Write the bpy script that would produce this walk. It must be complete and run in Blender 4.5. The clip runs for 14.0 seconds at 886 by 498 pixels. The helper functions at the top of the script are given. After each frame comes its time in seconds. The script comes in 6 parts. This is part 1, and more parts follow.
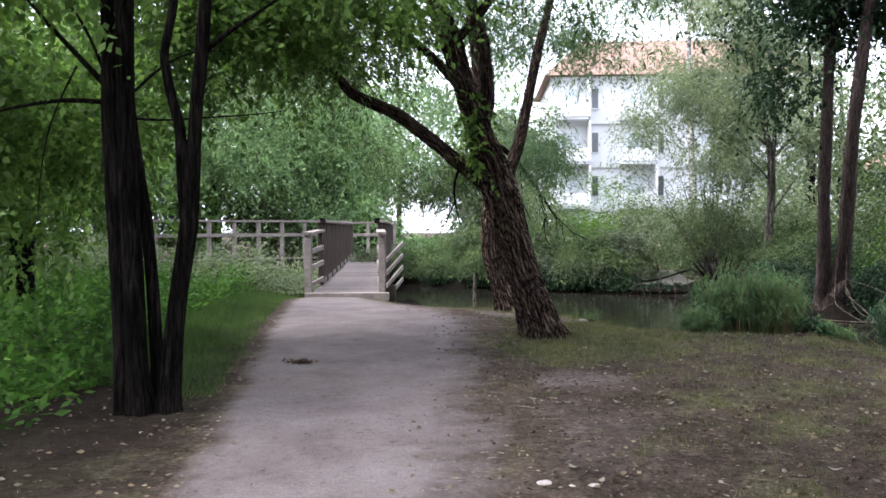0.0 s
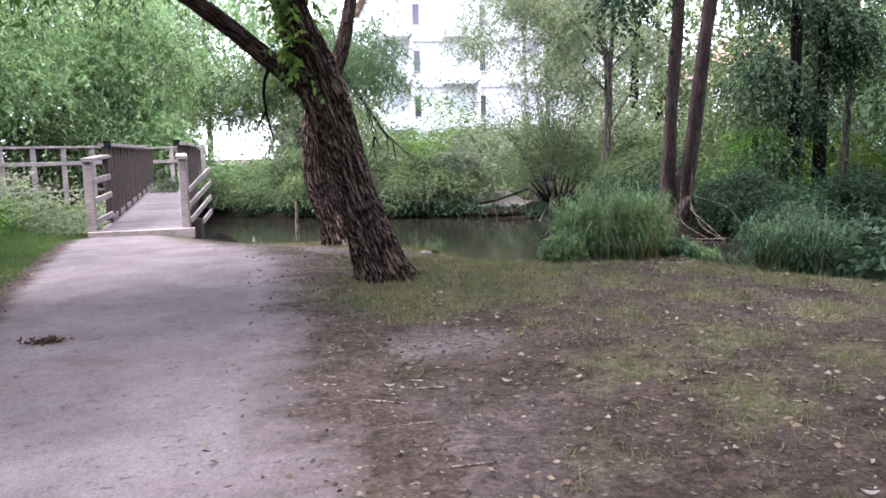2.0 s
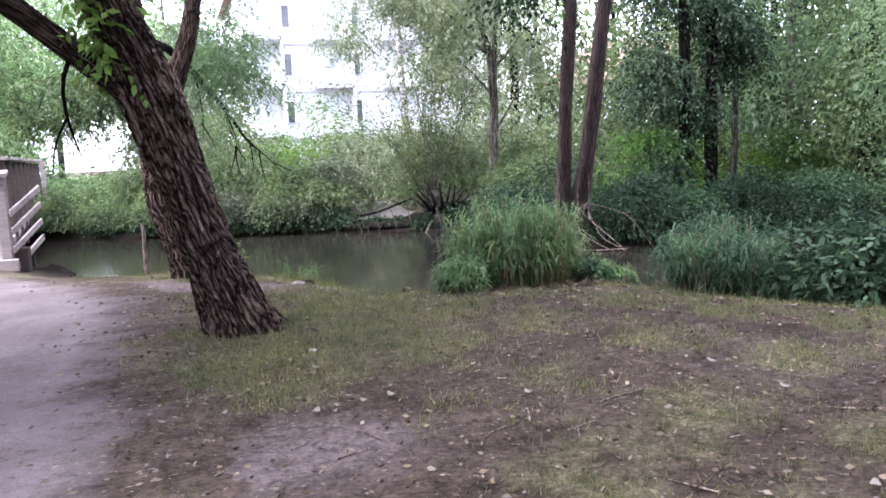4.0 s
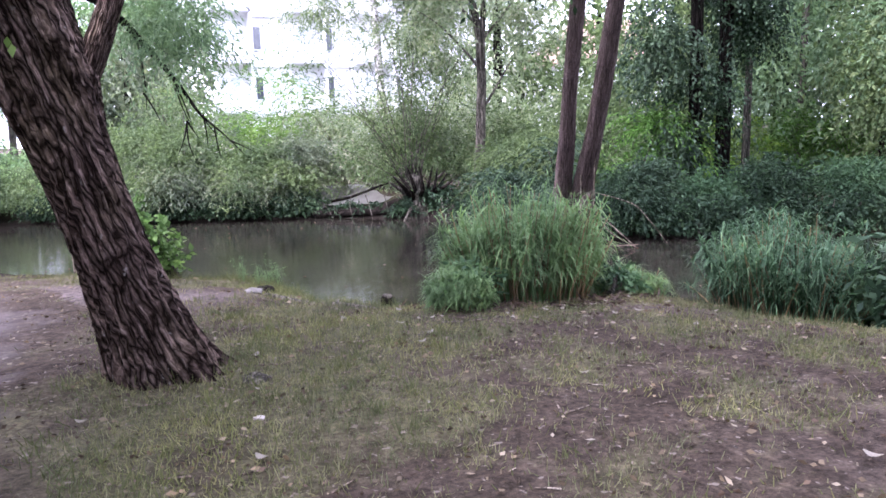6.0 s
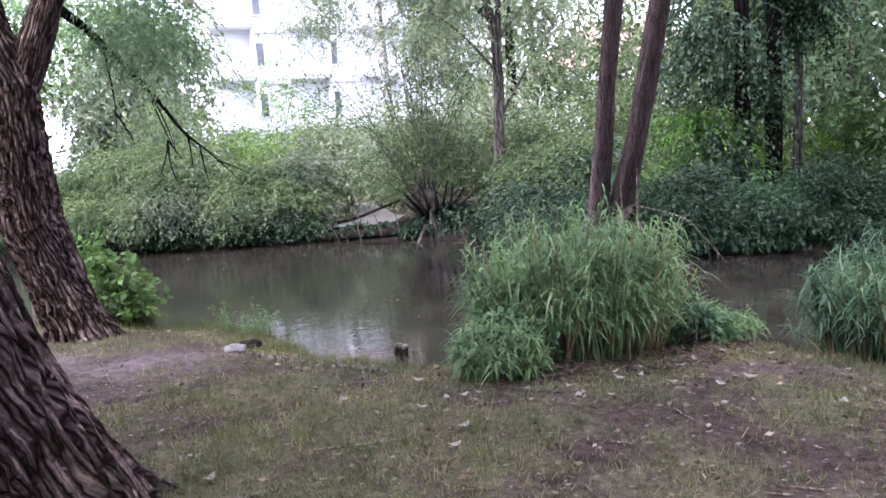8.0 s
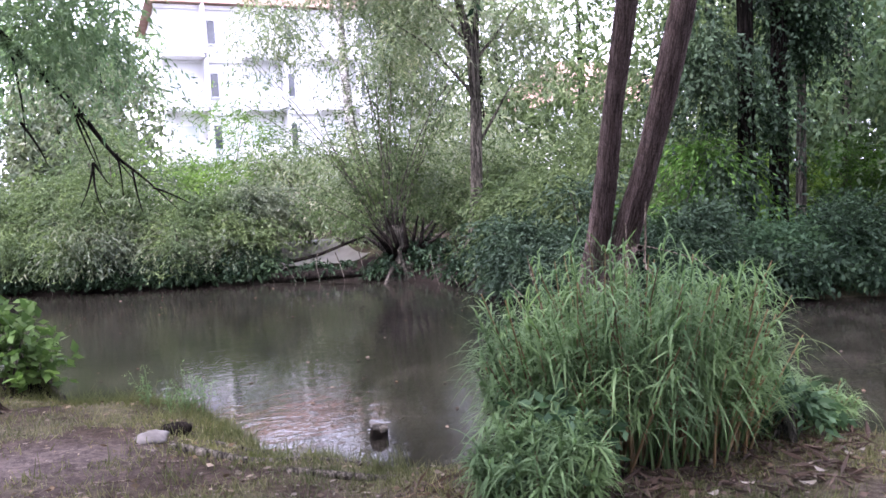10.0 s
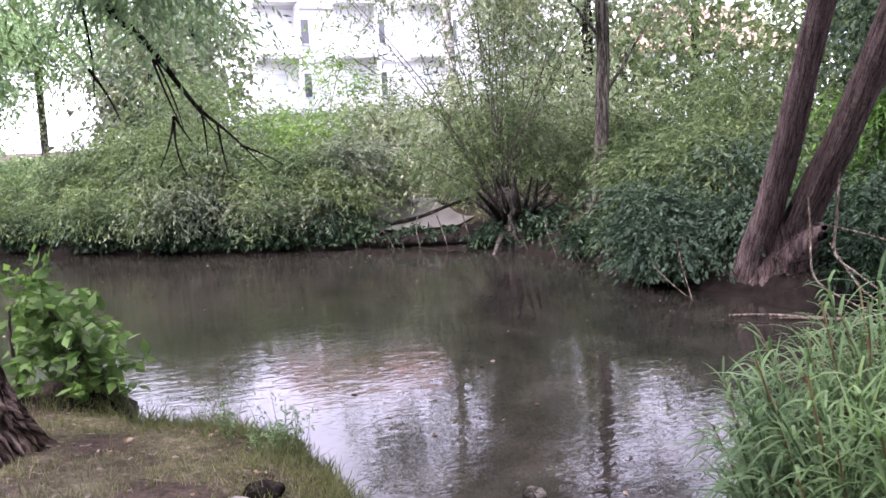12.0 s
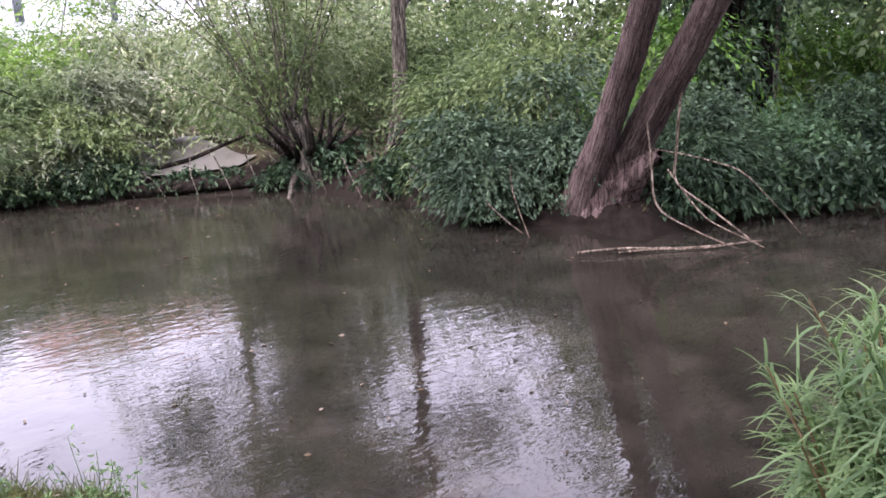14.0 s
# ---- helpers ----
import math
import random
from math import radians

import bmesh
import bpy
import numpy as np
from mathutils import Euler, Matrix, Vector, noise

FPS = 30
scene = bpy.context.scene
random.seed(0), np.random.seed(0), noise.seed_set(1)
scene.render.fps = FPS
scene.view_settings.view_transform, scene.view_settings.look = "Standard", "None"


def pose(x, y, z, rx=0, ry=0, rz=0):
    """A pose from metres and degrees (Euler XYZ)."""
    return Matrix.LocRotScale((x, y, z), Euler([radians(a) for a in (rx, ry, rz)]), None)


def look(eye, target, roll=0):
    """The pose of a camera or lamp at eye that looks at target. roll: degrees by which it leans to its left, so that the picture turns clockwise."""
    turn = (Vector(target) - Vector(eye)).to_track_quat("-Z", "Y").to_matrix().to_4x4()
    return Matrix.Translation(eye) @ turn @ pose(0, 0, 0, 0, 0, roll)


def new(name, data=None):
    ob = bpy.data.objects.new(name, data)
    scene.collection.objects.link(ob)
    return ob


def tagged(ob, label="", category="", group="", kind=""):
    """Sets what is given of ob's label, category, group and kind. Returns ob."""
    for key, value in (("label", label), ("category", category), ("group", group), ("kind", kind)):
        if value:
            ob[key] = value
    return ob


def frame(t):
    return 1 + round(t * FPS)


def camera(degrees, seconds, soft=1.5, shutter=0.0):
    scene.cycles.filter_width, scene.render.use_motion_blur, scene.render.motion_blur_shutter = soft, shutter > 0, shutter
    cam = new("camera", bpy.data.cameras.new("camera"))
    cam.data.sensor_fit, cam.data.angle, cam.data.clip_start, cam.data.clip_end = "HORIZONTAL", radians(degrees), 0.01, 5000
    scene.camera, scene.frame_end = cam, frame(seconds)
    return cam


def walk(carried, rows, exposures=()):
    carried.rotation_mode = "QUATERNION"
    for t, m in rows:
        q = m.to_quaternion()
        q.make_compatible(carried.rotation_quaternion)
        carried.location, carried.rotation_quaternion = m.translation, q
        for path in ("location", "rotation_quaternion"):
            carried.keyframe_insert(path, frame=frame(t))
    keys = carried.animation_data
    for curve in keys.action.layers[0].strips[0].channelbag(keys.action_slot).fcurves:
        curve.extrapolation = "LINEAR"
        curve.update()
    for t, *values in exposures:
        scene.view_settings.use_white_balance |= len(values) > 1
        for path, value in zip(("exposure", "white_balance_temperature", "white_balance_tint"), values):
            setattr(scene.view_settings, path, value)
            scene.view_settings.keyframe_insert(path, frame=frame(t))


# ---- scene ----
cam = camera(59.5, 14.0, soft=1.6, shutter=0.05)

PATH = [
    (0, (0.718, 1.575, 1.278), (0.63, 3.572, 1.232), -0.2),
    (0.5, (0.679, 2.047, 1.263), (0.756, 4.041, 1.128), -1.3),
    (1, (0.688, 2.588, 1.228), (0.86, 4.572, 1.044), -2.4),
    (1.5, (0.672, 3.043, 1.207), (0.886, 5.017, 0.968), -1.1),
    (2, (0.722, 3.49, 1.206), (1.08, 5.442, 0.96), -1.4),
    (2.5, (0.725, 3.899, 1.232), (1.151, 5.84, 1.005), -1.3),
    (3, (0.889, 4.214, 1.253), (1.466, 6.114, 1.013), -1.7),
    (3.5, (1.02, 4.615, 1.231), (1.665, 6.495, 1.006), -3.6),
    (4, (1.074, 4.964, 1.266), (1.726, 6.839, 1.022), -2.6),
    (4.2, (1.099, 5.087, 1.261), (1.794, 6.944, 1.002), -2.2),
    (6.3, (1.529, 6.786, 1.258), (2.246, 8.63, 0.962), -1.8),
    (6.5, (1.573, 6.914, 1.273), (2.232, 8.782, 0.999), -2.1),
    (7, (1.668, 7.271, 1.272), (2.276, 9.16, 1.021), -1.8),
    (7.5, (1.758, 7.592, 1.307), (2.416, 9.463, 1.043), -3.3),
    (7.7, (1.823, 7.752, 1.288), (2.496, 9.616, 1.023), -3.6),
    (9.8, (2.186, 9.25, 1.146), (2.956, 11.085, 0.942), -3.5),
    (10, (2.204, 9.4, 1.163), (3.008, 11.223, 0.986), -3.0),
    (10.5, (2.256, 9.735, 1.165), (3.09, 11.544, 0.979), -3.9),
    (11, (2.351, 10.095, 1.172), (3.125, 11.924, 0.936), -4.1),
    (11.5, (2.361, 10.459, 1.197), (3.061, 12.313, 0.925), -2.3),
    (12, (2.342, 10.809, 1.281), (2.935, 12.696, 0.986), -2.5),
    (12.5, (2.389, 11.107, 1.3), (2.941, 12.993, 0.926), -4.2),
    (13, (2.409, 11.425, 1.292), (3.007, 13.269, 0.799), -3.1),
    (13.5, (2.374, 11.641, 1.253), (3.265, 13.377, 0.817), -1.8),
    (14, (2.285, 12.023, 1.222), (3.409, 13.603, 0.731), -2.8),
]
walk(cam, [(t, look(eye, target, roll)) for t, eye, target, roll in PATH],
     exposures=[(0, 2.32, 6150, 14), (0.5, 2.52, 6000, 18), (1.5, 2.9, 6000, 24), (3.5, 3.1, 5900, 27), (6.5, 3.38, 5720, 33), (7.5, 3.28, 5720, 33), (10, 3.12, 5900, 34), (12.5, 3.12, 6200, 36), (13.3, 3.12, 6250, 35), (14, 3.25, 6300, 34)])

# ---- world and sun: bright overcast sky ----
world = bpy.data.worlds.new("overcast")
scene.world = world
world.use_nodes = True
wn = world.node_tree.nodes
wl = world.node_tree.links
sky = wn.new("ShaderNodeTexSky")
sky.sky_type = 'NISHITA'
sky.sun_disc = False
sky.sun_elevation = radians(57)
sky.sun_rotation = radians(255)
sky.air_density = 1.0
sky.dust_density = 4.0
hs = wn.new("ShaderNodeHueSaturation")
hs.inputs["Saturation"].default_value = 0.42
wl.new(sky.outputs[0], hs.inputs["Color"])
cloud = wn.new("ShaderNodeMix")
cloud.data_type = 'RGBA'
cloud.inputs[0].default_value = 0.6
cloud.inputs[7].default_value = (6.6, 6.9, 7.6, 1)
wl.new(hs.outputs[0], cloud.inputs[6])
wl.new(cloud.outputs[2], wn["Background"].inputs["Color"])
wn["Background"].inputs["Strength"].default_value = 0.135
sun = new("sun", bpy.data.lights.new("sun", 'SUN'))
sun.data.energy = 1.25
sun.data.angle = radians(25)
sun.data.color = (1.0, 0.97, 0.93)
sun.matrix_world = look((40 * math.sin(radians(255)), 40 * math.cos(radians(255)), 62), (0, 0, 0))


# ---- material helpers ----
def mat(name, rough=0.8, spec=0.3):
    m = bpy.data.materials.new(name)
    m.use_nodes = True
    b = m.node_tree.nodes["Principled BSDF"]
    b.inputs["Roughness"].default_value = rough
    b.inputs["Specular IOR Level"].default_value = spec
    return m, m.node_tree.nodes, m.node_tree.links, b


def coords(nodes, links, scale):
    tc = nodes.new("ShaderNodeTexCoord")
    mp = nodes.new("ShaderNodeMapping")
    mp.inputs["Scale"].default_value = scale
    links.new(tc.outputs["Object"], mp.inputs[0])
    return mp.outputs[0]


def noise_of(nodes, links, vec, scale, detail=4.0, rough=0.6, dist=0.0):
    n = nodes.new("ShaderNodeTexNoise")
    n.inputs["Scale"].default_value = scale
    n.inputs["Detail"].default_value = detail
    n.inputs["Roughness"].default_value = rough
    n.inputs["Distortion"].default_value = dist
    links.new(vec, n.inputs["Vector"])
    return n.outputs[0]


def ramp(nodes, links, fac, stops):
    r = nodes.new("ShaderNodeValToRGB")
    e = r.color_ramp.elements
    while len(e) < len(stops):
        e.new(0.5)
    for i, (p, c) in enumerate(stops):
        e[i].position = p
        e[i].color = (*c, 1)
    links.new(fac, r.inputs[0])
    return r.outputs[0]


def mixc(nodes, links, fac, a, b, how='MIX'):
    m = nodes.new("ShaderNodeMix")
    m.data_type = 'RGBA'
    m.blend_type = how
    for sock, v in ((m.inputs[0], fac), (m.inputs[6], a), (m.inputs[7], b)):
        if isinstance(v, bpy.types.NodeSocket):
            links.new(v, sock)
        elif isinstance(v, tuple):
            sock.default_value = (*v, 1)
        else:
            sock.default_value = v
    return m.outputs[2]


def bump(nodes, links, b, height, strength, dist):
    bp = nodes.new("ShaderNodeBump")
    bp.inputs["Strength"].default_value = strength
    bp.inputs["Distance"].default_value = dist
    links.new(height, bp.inputs["Height"])
    links.new(bp.outputs[0], b.inputs["Normal"])


def leaf_mat(name, c1, c2, c3, trans=0.35, rough=0.5):
    m, n, l, b = mat(name, 0.55, 0.1)
    c1, c3 = [tuple(0.64 * u_ + 0.36 * v_ for u_, v_ in zip(q, c2)) for q in (c1, c3)]
    g = n.new("ShaderNodeNewGeometry")
    c = ramp(n, l, g.outputs["Random Per Island"], [(0.0, c1), (0.5, c2), (1.0, c3)])
    # shaded pockets and sunlit clumps put into the colour as cool and warm blotches
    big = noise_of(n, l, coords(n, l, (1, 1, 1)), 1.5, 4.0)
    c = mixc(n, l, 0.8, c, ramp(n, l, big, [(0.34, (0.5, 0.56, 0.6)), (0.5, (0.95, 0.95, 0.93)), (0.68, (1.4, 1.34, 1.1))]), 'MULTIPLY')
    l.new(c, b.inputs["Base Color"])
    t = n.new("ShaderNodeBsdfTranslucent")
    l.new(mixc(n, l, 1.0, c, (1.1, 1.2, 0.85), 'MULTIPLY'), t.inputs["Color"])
    mx = n.new("ShaderNodeMixShader")
    mx.inputs[0].default_value = trans
    l.new(b.outputs[0], mx.inputs[1])
    l.new(t.outputs[0], mx.inputs[2])
    l.new(mx.outputs[0], n["Material Output"].inputs["Surface"])
    return m


def bark_mat(name, dark, mid, light, vscale=(13, 13, 1.5), strength=1.0, moss=None, cracks=0.85, along=False):
    m, n, l, b = mat(name, 0.9, 0.04)
    v = coords(n, l, vscale)
    if along:
        at = n.new("ShaderNodeAttribute")
        at.attribute_name = "grain"
        l.new(at.outputs["Vector"], v.node.inputs["Vector"])
    furrow = noise_of(n, l, v, 2.2, 6.0, 0.65, 0.8)
    fine = noise_of(n, l, coords(n, l, (1, 1, 1)), 60, 4.0)
    blotch = noise_of(n, l, coords(n, l, (1, 1, 0.6)), 3.0, 4.0)
    c = ramp(n, l, furrow, [(0.4, dark), (0.5, mid), (0.6, light)])
    crack = noise_of(n, l, coords(n, l, (vscale[0] * 2.2, vscale[1] * 2.2, vscale[2] * 1.6)), 1.5, 4.0, 0.6, 1.2)
    c = mixc(n, l, cracks, c, ramp(n, l, crack, [(0.42, (0.3, 0.29, 0.28)), (0.5, (1, 1, 1)), (0.6, (1.35, 1.33, 1.3))]), 'MULTIPLY')
    c = mixc(n, l, 0.5, c, ramp(n, l, fine, [(0.3, (0.6, 0.6, 0.6)), (0.7, (1.2, 1.2, 1.2))]), 'MULTIPLY')
    c = mixc(n, l, 0.6, c, ramp(n, l, blotch, [(0.35, (0.65, 0.65, 0.65)), (0.65, (1.2, 1.18, 1.15))]), 'MULTIPLY')
    if moss:
        f = noise_of(n, l, coords(n, l, (1, 1, 0.5)), 5.0, 5.0)
        c = mixc(n, l, ramp(n, l, f, [(0.56, (0, 0, 0)), (0.72, (0.45, 0.45, 0.45))]), c, moss)
    l.new(c, b.inputs["Base Color"])
    bump(n, l, b, furrow, strength, 0.09)
    return m


def plated_bark(name):
    """Deep dark cracks between long pale ridges that follow the trunk's grain."""
    m, n, l, b = mat(name, 0.92, 0.03)
    at = n.new("ShaderNodeAttribute")
    at.attribute_name = "grain"
    mp = n.new("ShaderNodeMapping")
    l.new(at.outputs["Vector"], mp.inputs["Vector"])
    mp.inputs["Scale"].default_value = (1.0, 1.0, 0.09)
    warp = n.new("ShaderNodeTexNoise")
    warp.inputs["Scale"].default_value = 7.0
    warp.inputs["Detail"].default_value = 3.0
    l.new(at.outputs["Vector"], warp.inputs["Vector"])
    add = n.new("ShaderNodeVectorMath")
    add.operation = 'MULTIPLY_ADD'
    l.new(warp.outputs["Color"], add.inputs[0])
    add.inputs[1].default_value = (0.055, 0.055, 0.03)
    l.new(mp.outputs["Vector"], add.inputs[2])
    edges = []
    for sc in (32.0, 71.0):
        v = n.new("ShaderNodeTexVoronoi")
        v.feature = 'DISTANCE_TO_EDGE'
        v.inputs["Scale"].default_value = sc
        l.new(add.outputs["Vector"], v.inputs["Vector"])
        edges.append(v.outputs["Distance"])
    fibre = noise_of(n, l, add.outputs["Vector"], 95.0, 6.0, 0.75, 0.3)
    big = noise_of(n, l, coords(n, l, (1, 1, 0.5)), 4.0, 4.0)
    c = ramp(n, l, fibre, [(0.3, (0.038, 0.028, 0.023)), (0.5, (0.112, 0.083, 0.07)), (0.7, (0.265, 0.215, 0.19))])
    c = mixc(n, l, ramp(n, l, big, [(0.5, (0, 0, 0)), (0.7, (0.5, 0.5, 0.5))]), c, (0.062, 0.052, 0.024))
    c = mixc(n, l, 0.8, c, ramp(n, l, big, [(0.32, (0.6, 0.57, 0.56)), (0.6, (1.15, 1.13, 1.12))]), 'MULTIPLY')
    c = mixc(n, l, 1.0, c, ramp(n, l, edges[0], [(0.02, (0.1, 0.085, 0.08)), (0.15, (0.75, 0.73, 0.72)), (0.4, (1.75, 1.72, 1.72))]), 'MULTIPLY')
    c = mixc(n, l, 0.75, c, ramp(n, l, edges[1], [(0.03, (0.35, 0.33, 0.32)), (0.2, (1, 1, 1))]), 'MULTIPLY')
    spots = noise_of(n, l, coords(n, l, (1, 1, 0.7)), 17.0, 3.0, 0.6)
    c = mixc(n, l, ramp(n, l, spots, [(0.67, (0, 0, 0)), (0.72, (0.6, 0.6, 0.6))]), c, (0.26, 0.24, 0.22))
    l.new(c, b.inputs["Base Color"])
    h = mixc(n, l, 0.3, ramp(n, l, edges[0], [(0.0, (0, 0, 0)), (0.3, (1, 1, 1))]), fibre)
    bump(n, l, b, h, 1.0, 0.05)
    return m


BARK_WILLOW = plated_bark("furrowed_bark")
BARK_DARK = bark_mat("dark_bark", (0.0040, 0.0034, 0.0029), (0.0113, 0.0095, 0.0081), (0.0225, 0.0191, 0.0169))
BARK_TWIN = bark_mat("reddish_bark", (0.028, 0.02, 0.0185), (0.094, 0.069, 0.064), (0.165, 0.126, 0.119), (15, 15, 0.5), 0.6, cracks=0.2)
BARK_STEM = bark_mat("reddish_stem_bark", (0.055, 0.04, 0.037), (0.125, 0.093, 0.087), (0.2, 0.157, 0.148), (26, 26, 2.2), 0.8, cracks=0.5, along=True)
BARK_BIRCH = bark_mat("birch_bark", (0.12, 0.11, 0.1), (0.5, 0.49, 0.46), (0.7, 0.69, 0.66), (3, 3, 7), 0.3)
BARK_GREY = bark_mat("grey_bark", (0.0375, 0.0338, 0.0285), (0.0975, 0.0900, 0.0750), (0.1650, 0.1500, 0.1275))
DEADWOOD = bark_mat("dead_wood", (0.0525, 0.0420, 0.0315), (0.1312, 0.1050, 0.0840), (0.2205, 0.1890, 0.1575), (12, 12, 3), 0.5)
WETWOOD = bark_mat("wet_wood", (0.0036, 0.0032, 0.0027), (0.0099, 0.0081, 0.0067), (0.0225, 0.0189, 0.0158), (8, 8, 4), 0.5)

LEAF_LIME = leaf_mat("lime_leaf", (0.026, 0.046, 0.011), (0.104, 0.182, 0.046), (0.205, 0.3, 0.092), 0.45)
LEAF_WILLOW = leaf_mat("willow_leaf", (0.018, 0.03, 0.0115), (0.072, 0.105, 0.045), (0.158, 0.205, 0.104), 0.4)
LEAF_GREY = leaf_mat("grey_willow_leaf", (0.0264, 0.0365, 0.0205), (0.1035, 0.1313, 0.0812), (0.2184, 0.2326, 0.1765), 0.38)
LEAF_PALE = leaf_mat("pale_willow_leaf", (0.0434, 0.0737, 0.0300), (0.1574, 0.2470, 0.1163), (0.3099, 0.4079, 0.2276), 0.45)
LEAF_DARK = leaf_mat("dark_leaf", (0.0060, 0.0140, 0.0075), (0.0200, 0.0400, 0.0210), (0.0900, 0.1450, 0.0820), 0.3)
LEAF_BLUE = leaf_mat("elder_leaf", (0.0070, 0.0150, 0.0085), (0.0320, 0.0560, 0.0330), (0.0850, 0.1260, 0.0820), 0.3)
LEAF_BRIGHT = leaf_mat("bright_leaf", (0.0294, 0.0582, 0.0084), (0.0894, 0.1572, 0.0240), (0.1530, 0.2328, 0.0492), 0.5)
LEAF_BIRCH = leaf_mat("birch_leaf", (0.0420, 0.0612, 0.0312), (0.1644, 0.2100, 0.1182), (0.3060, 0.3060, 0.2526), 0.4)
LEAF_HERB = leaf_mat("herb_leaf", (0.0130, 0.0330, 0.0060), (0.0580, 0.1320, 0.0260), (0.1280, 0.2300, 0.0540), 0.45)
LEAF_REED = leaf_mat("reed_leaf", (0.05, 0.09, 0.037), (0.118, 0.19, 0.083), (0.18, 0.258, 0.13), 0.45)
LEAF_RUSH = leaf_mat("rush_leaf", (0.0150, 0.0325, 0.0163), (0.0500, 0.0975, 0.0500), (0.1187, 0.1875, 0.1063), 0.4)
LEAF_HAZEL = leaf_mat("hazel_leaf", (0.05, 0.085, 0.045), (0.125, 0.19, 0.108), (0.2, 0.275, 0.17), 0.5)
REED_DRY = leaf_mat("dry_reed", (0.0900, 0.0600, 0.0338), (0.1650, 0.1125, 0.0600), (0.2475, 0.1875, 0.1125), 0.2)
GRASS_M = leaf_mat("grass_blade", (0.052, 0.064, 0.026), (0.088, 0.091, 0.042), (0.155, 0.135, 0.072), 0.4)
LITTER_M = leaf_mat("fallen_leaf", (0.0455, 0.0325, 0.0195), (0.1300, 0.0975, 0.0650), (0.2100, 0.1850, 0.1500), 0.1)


LITTER_DARK = leaf_mat("dead_leaf", (0.02, 0.014, 0.01), (0.05, 0.034, 0.025), (0.1, 0.07, 0.05), 0.1)

# ---- terrain ----
WATER_Z = -0.38
NEAR_BANK = [(-9, 21.5), (-3.5, 19.6), (-0.7, 19.2), (-0.14, 17.7), (0.9, 16.6), (1.75, 16.3), (2.0, 15.5), (2.8, 15.0), (2.9, 14.3),
             (3.1, 13.6), (3.55, 13.1), (4.2, 13.0), (5.0, 12.75), (5.7, 12.6), (5.95, 11.95), (6.35, 10.9), (7.1, 9.8), (8.4, 8.4), (11, 6), (20, 1)]
FAR_BANK = [(24, 5), (16, 11), (12, 14.2), (9.8, 15.4), (8.5, 16.1), (7.35, 16.2), (7.2, 17.1), (6.7, 18.4), (7.05, 19.6), (6.55, 20.9), (5.6, 21.7),
            (4.6, 22.3), (2.8, 23.0), (1.2, 24.0), (-0.6, 25.2), (-2.5, 26.2), (-9, 27.5)]
POND = NEAR_BANK + FAR_BANK


def pond_distance(x, y):
    """Signed distance to the water's edge: positive on land."""
    d = np.full(x.shape, 1e9)
    inside = np.zeros(x.shape, bool)
    n = len(POND)
    for i in range(n):
        (ax, ay), (bx, by) = POND[i], POND[(i + 1) % n]
        ex, ey = bx - ax, by - ay
        t = np.clip(((x - ax) * ex + (y - ay) * ey) / (ex * ex + ey * ey), 0, 1)
        d = np.minimum(d, np.hypot(x - ax - t * ex, y - ay - t * ey))
        if ey != 0:
            cross = ((ay > y) != (by > y)) & (x < ex * (y - ay) / ey + ax)
            inside ^= cross
    return np.where(inside, -d, d)


def wob(x, y, f, seed=0.0):
    return (np.sin(x * f * 1.3 + y * f * 0.7 + seed) + np.sin(x * f * -0.8 + y * f * 1.7 + seed * 2.1 + 1.3)
            + np.sin(x * f * 2.3 - y * f * 1.1 + seed * 0.7 + 4.1) * 0.6 + np.sin(x * f * 3.1 + y * f * 3.7 + seed) * 0.4) / 3.0


def ground_z(x, y):
    x, y = np.asarray(x, float), np.asarray(y, float)
    d = pond_distance(x, y) + 0.1 * wob(x, y, 3.0, 2.0)
    bank = np.clip(d / np.where(y > 15.4 + np.clip(2 - x, 0, 3) * 1.2, 0.8, 2.4), 0, 1)
    land = -0.3 + 0.3 * (1 - (1 - bank) ** 2)
    lip = np.clip(d / 0.12, -1, 1) * 0.09
    deep = np.clip(-d / 1.2, 0, 1) * 0.55
    z = np.where(d > 0, land + lip - 0.09, -0.39 - deep)
    z = z + np.where(d > 0, 0.012 * wob(x, y, 2.1) + 0.006 * wob(x, y, 7.0, 1.0), 0)
    z = z + np.where(d > 0, 0.03 * wob(x, y, 5.0, 4.0) * np.clip(1.2 - d, 0, 1) * np.clip(d / 0.15, 0, 1) * (y < 17), 0)
    z = z - 0.1 * np.clip((y - 12) / 6, 0, 1) * np.clip((1.5 - x) / 2, 0, 1) * (d > 0) * (y < 20)
    far = np.clip((y - 24) / 10, 0, 1) * 0.25
    z = z + far
    hollow = np.clip(1.6 - 1.6 * (((x - 5.75) / 0.95) ** 2 + ((y - 22.9) / 1.5) ** 2), 0, 1)
    return z + hollow * np.minimum(-0.2 - z, 0)


def gz(x, y):
    return float(ground_z(np.array([x]), np.array([y]))[0])


def mesh(name, verts, faces, material, smooth=True):
    """A mesh from arrays; all faces have the same number of corners."""
    verts, faces = np.asarray(verts, np.float32), np.asarray(faces, np.int32)
    me = bpy.data.meshes.new(name)
    k = faces.shape[1]
    me.vertices.add(len(verts))
    me.vertices.foreach_set("co", verts.ravel())
    me.loops.add(faces.size)
    me.loops.foreach_set("vertex_index", faces.ravel())
    me.polygons.add(len(faces))
    me.polygons.foreach_set("loop_start", np.arange(0, faces.size, k, dtype=np.int32))
    me.polygons.foreach_set("loop_total", np.full(len(faces), k, np.int32))
    me.polygons.foreach_set("use_smooth", np.full(len(faces), smooth, bool))
    me.update(calc_edges=True)
    me.materials.append(material)
    return me


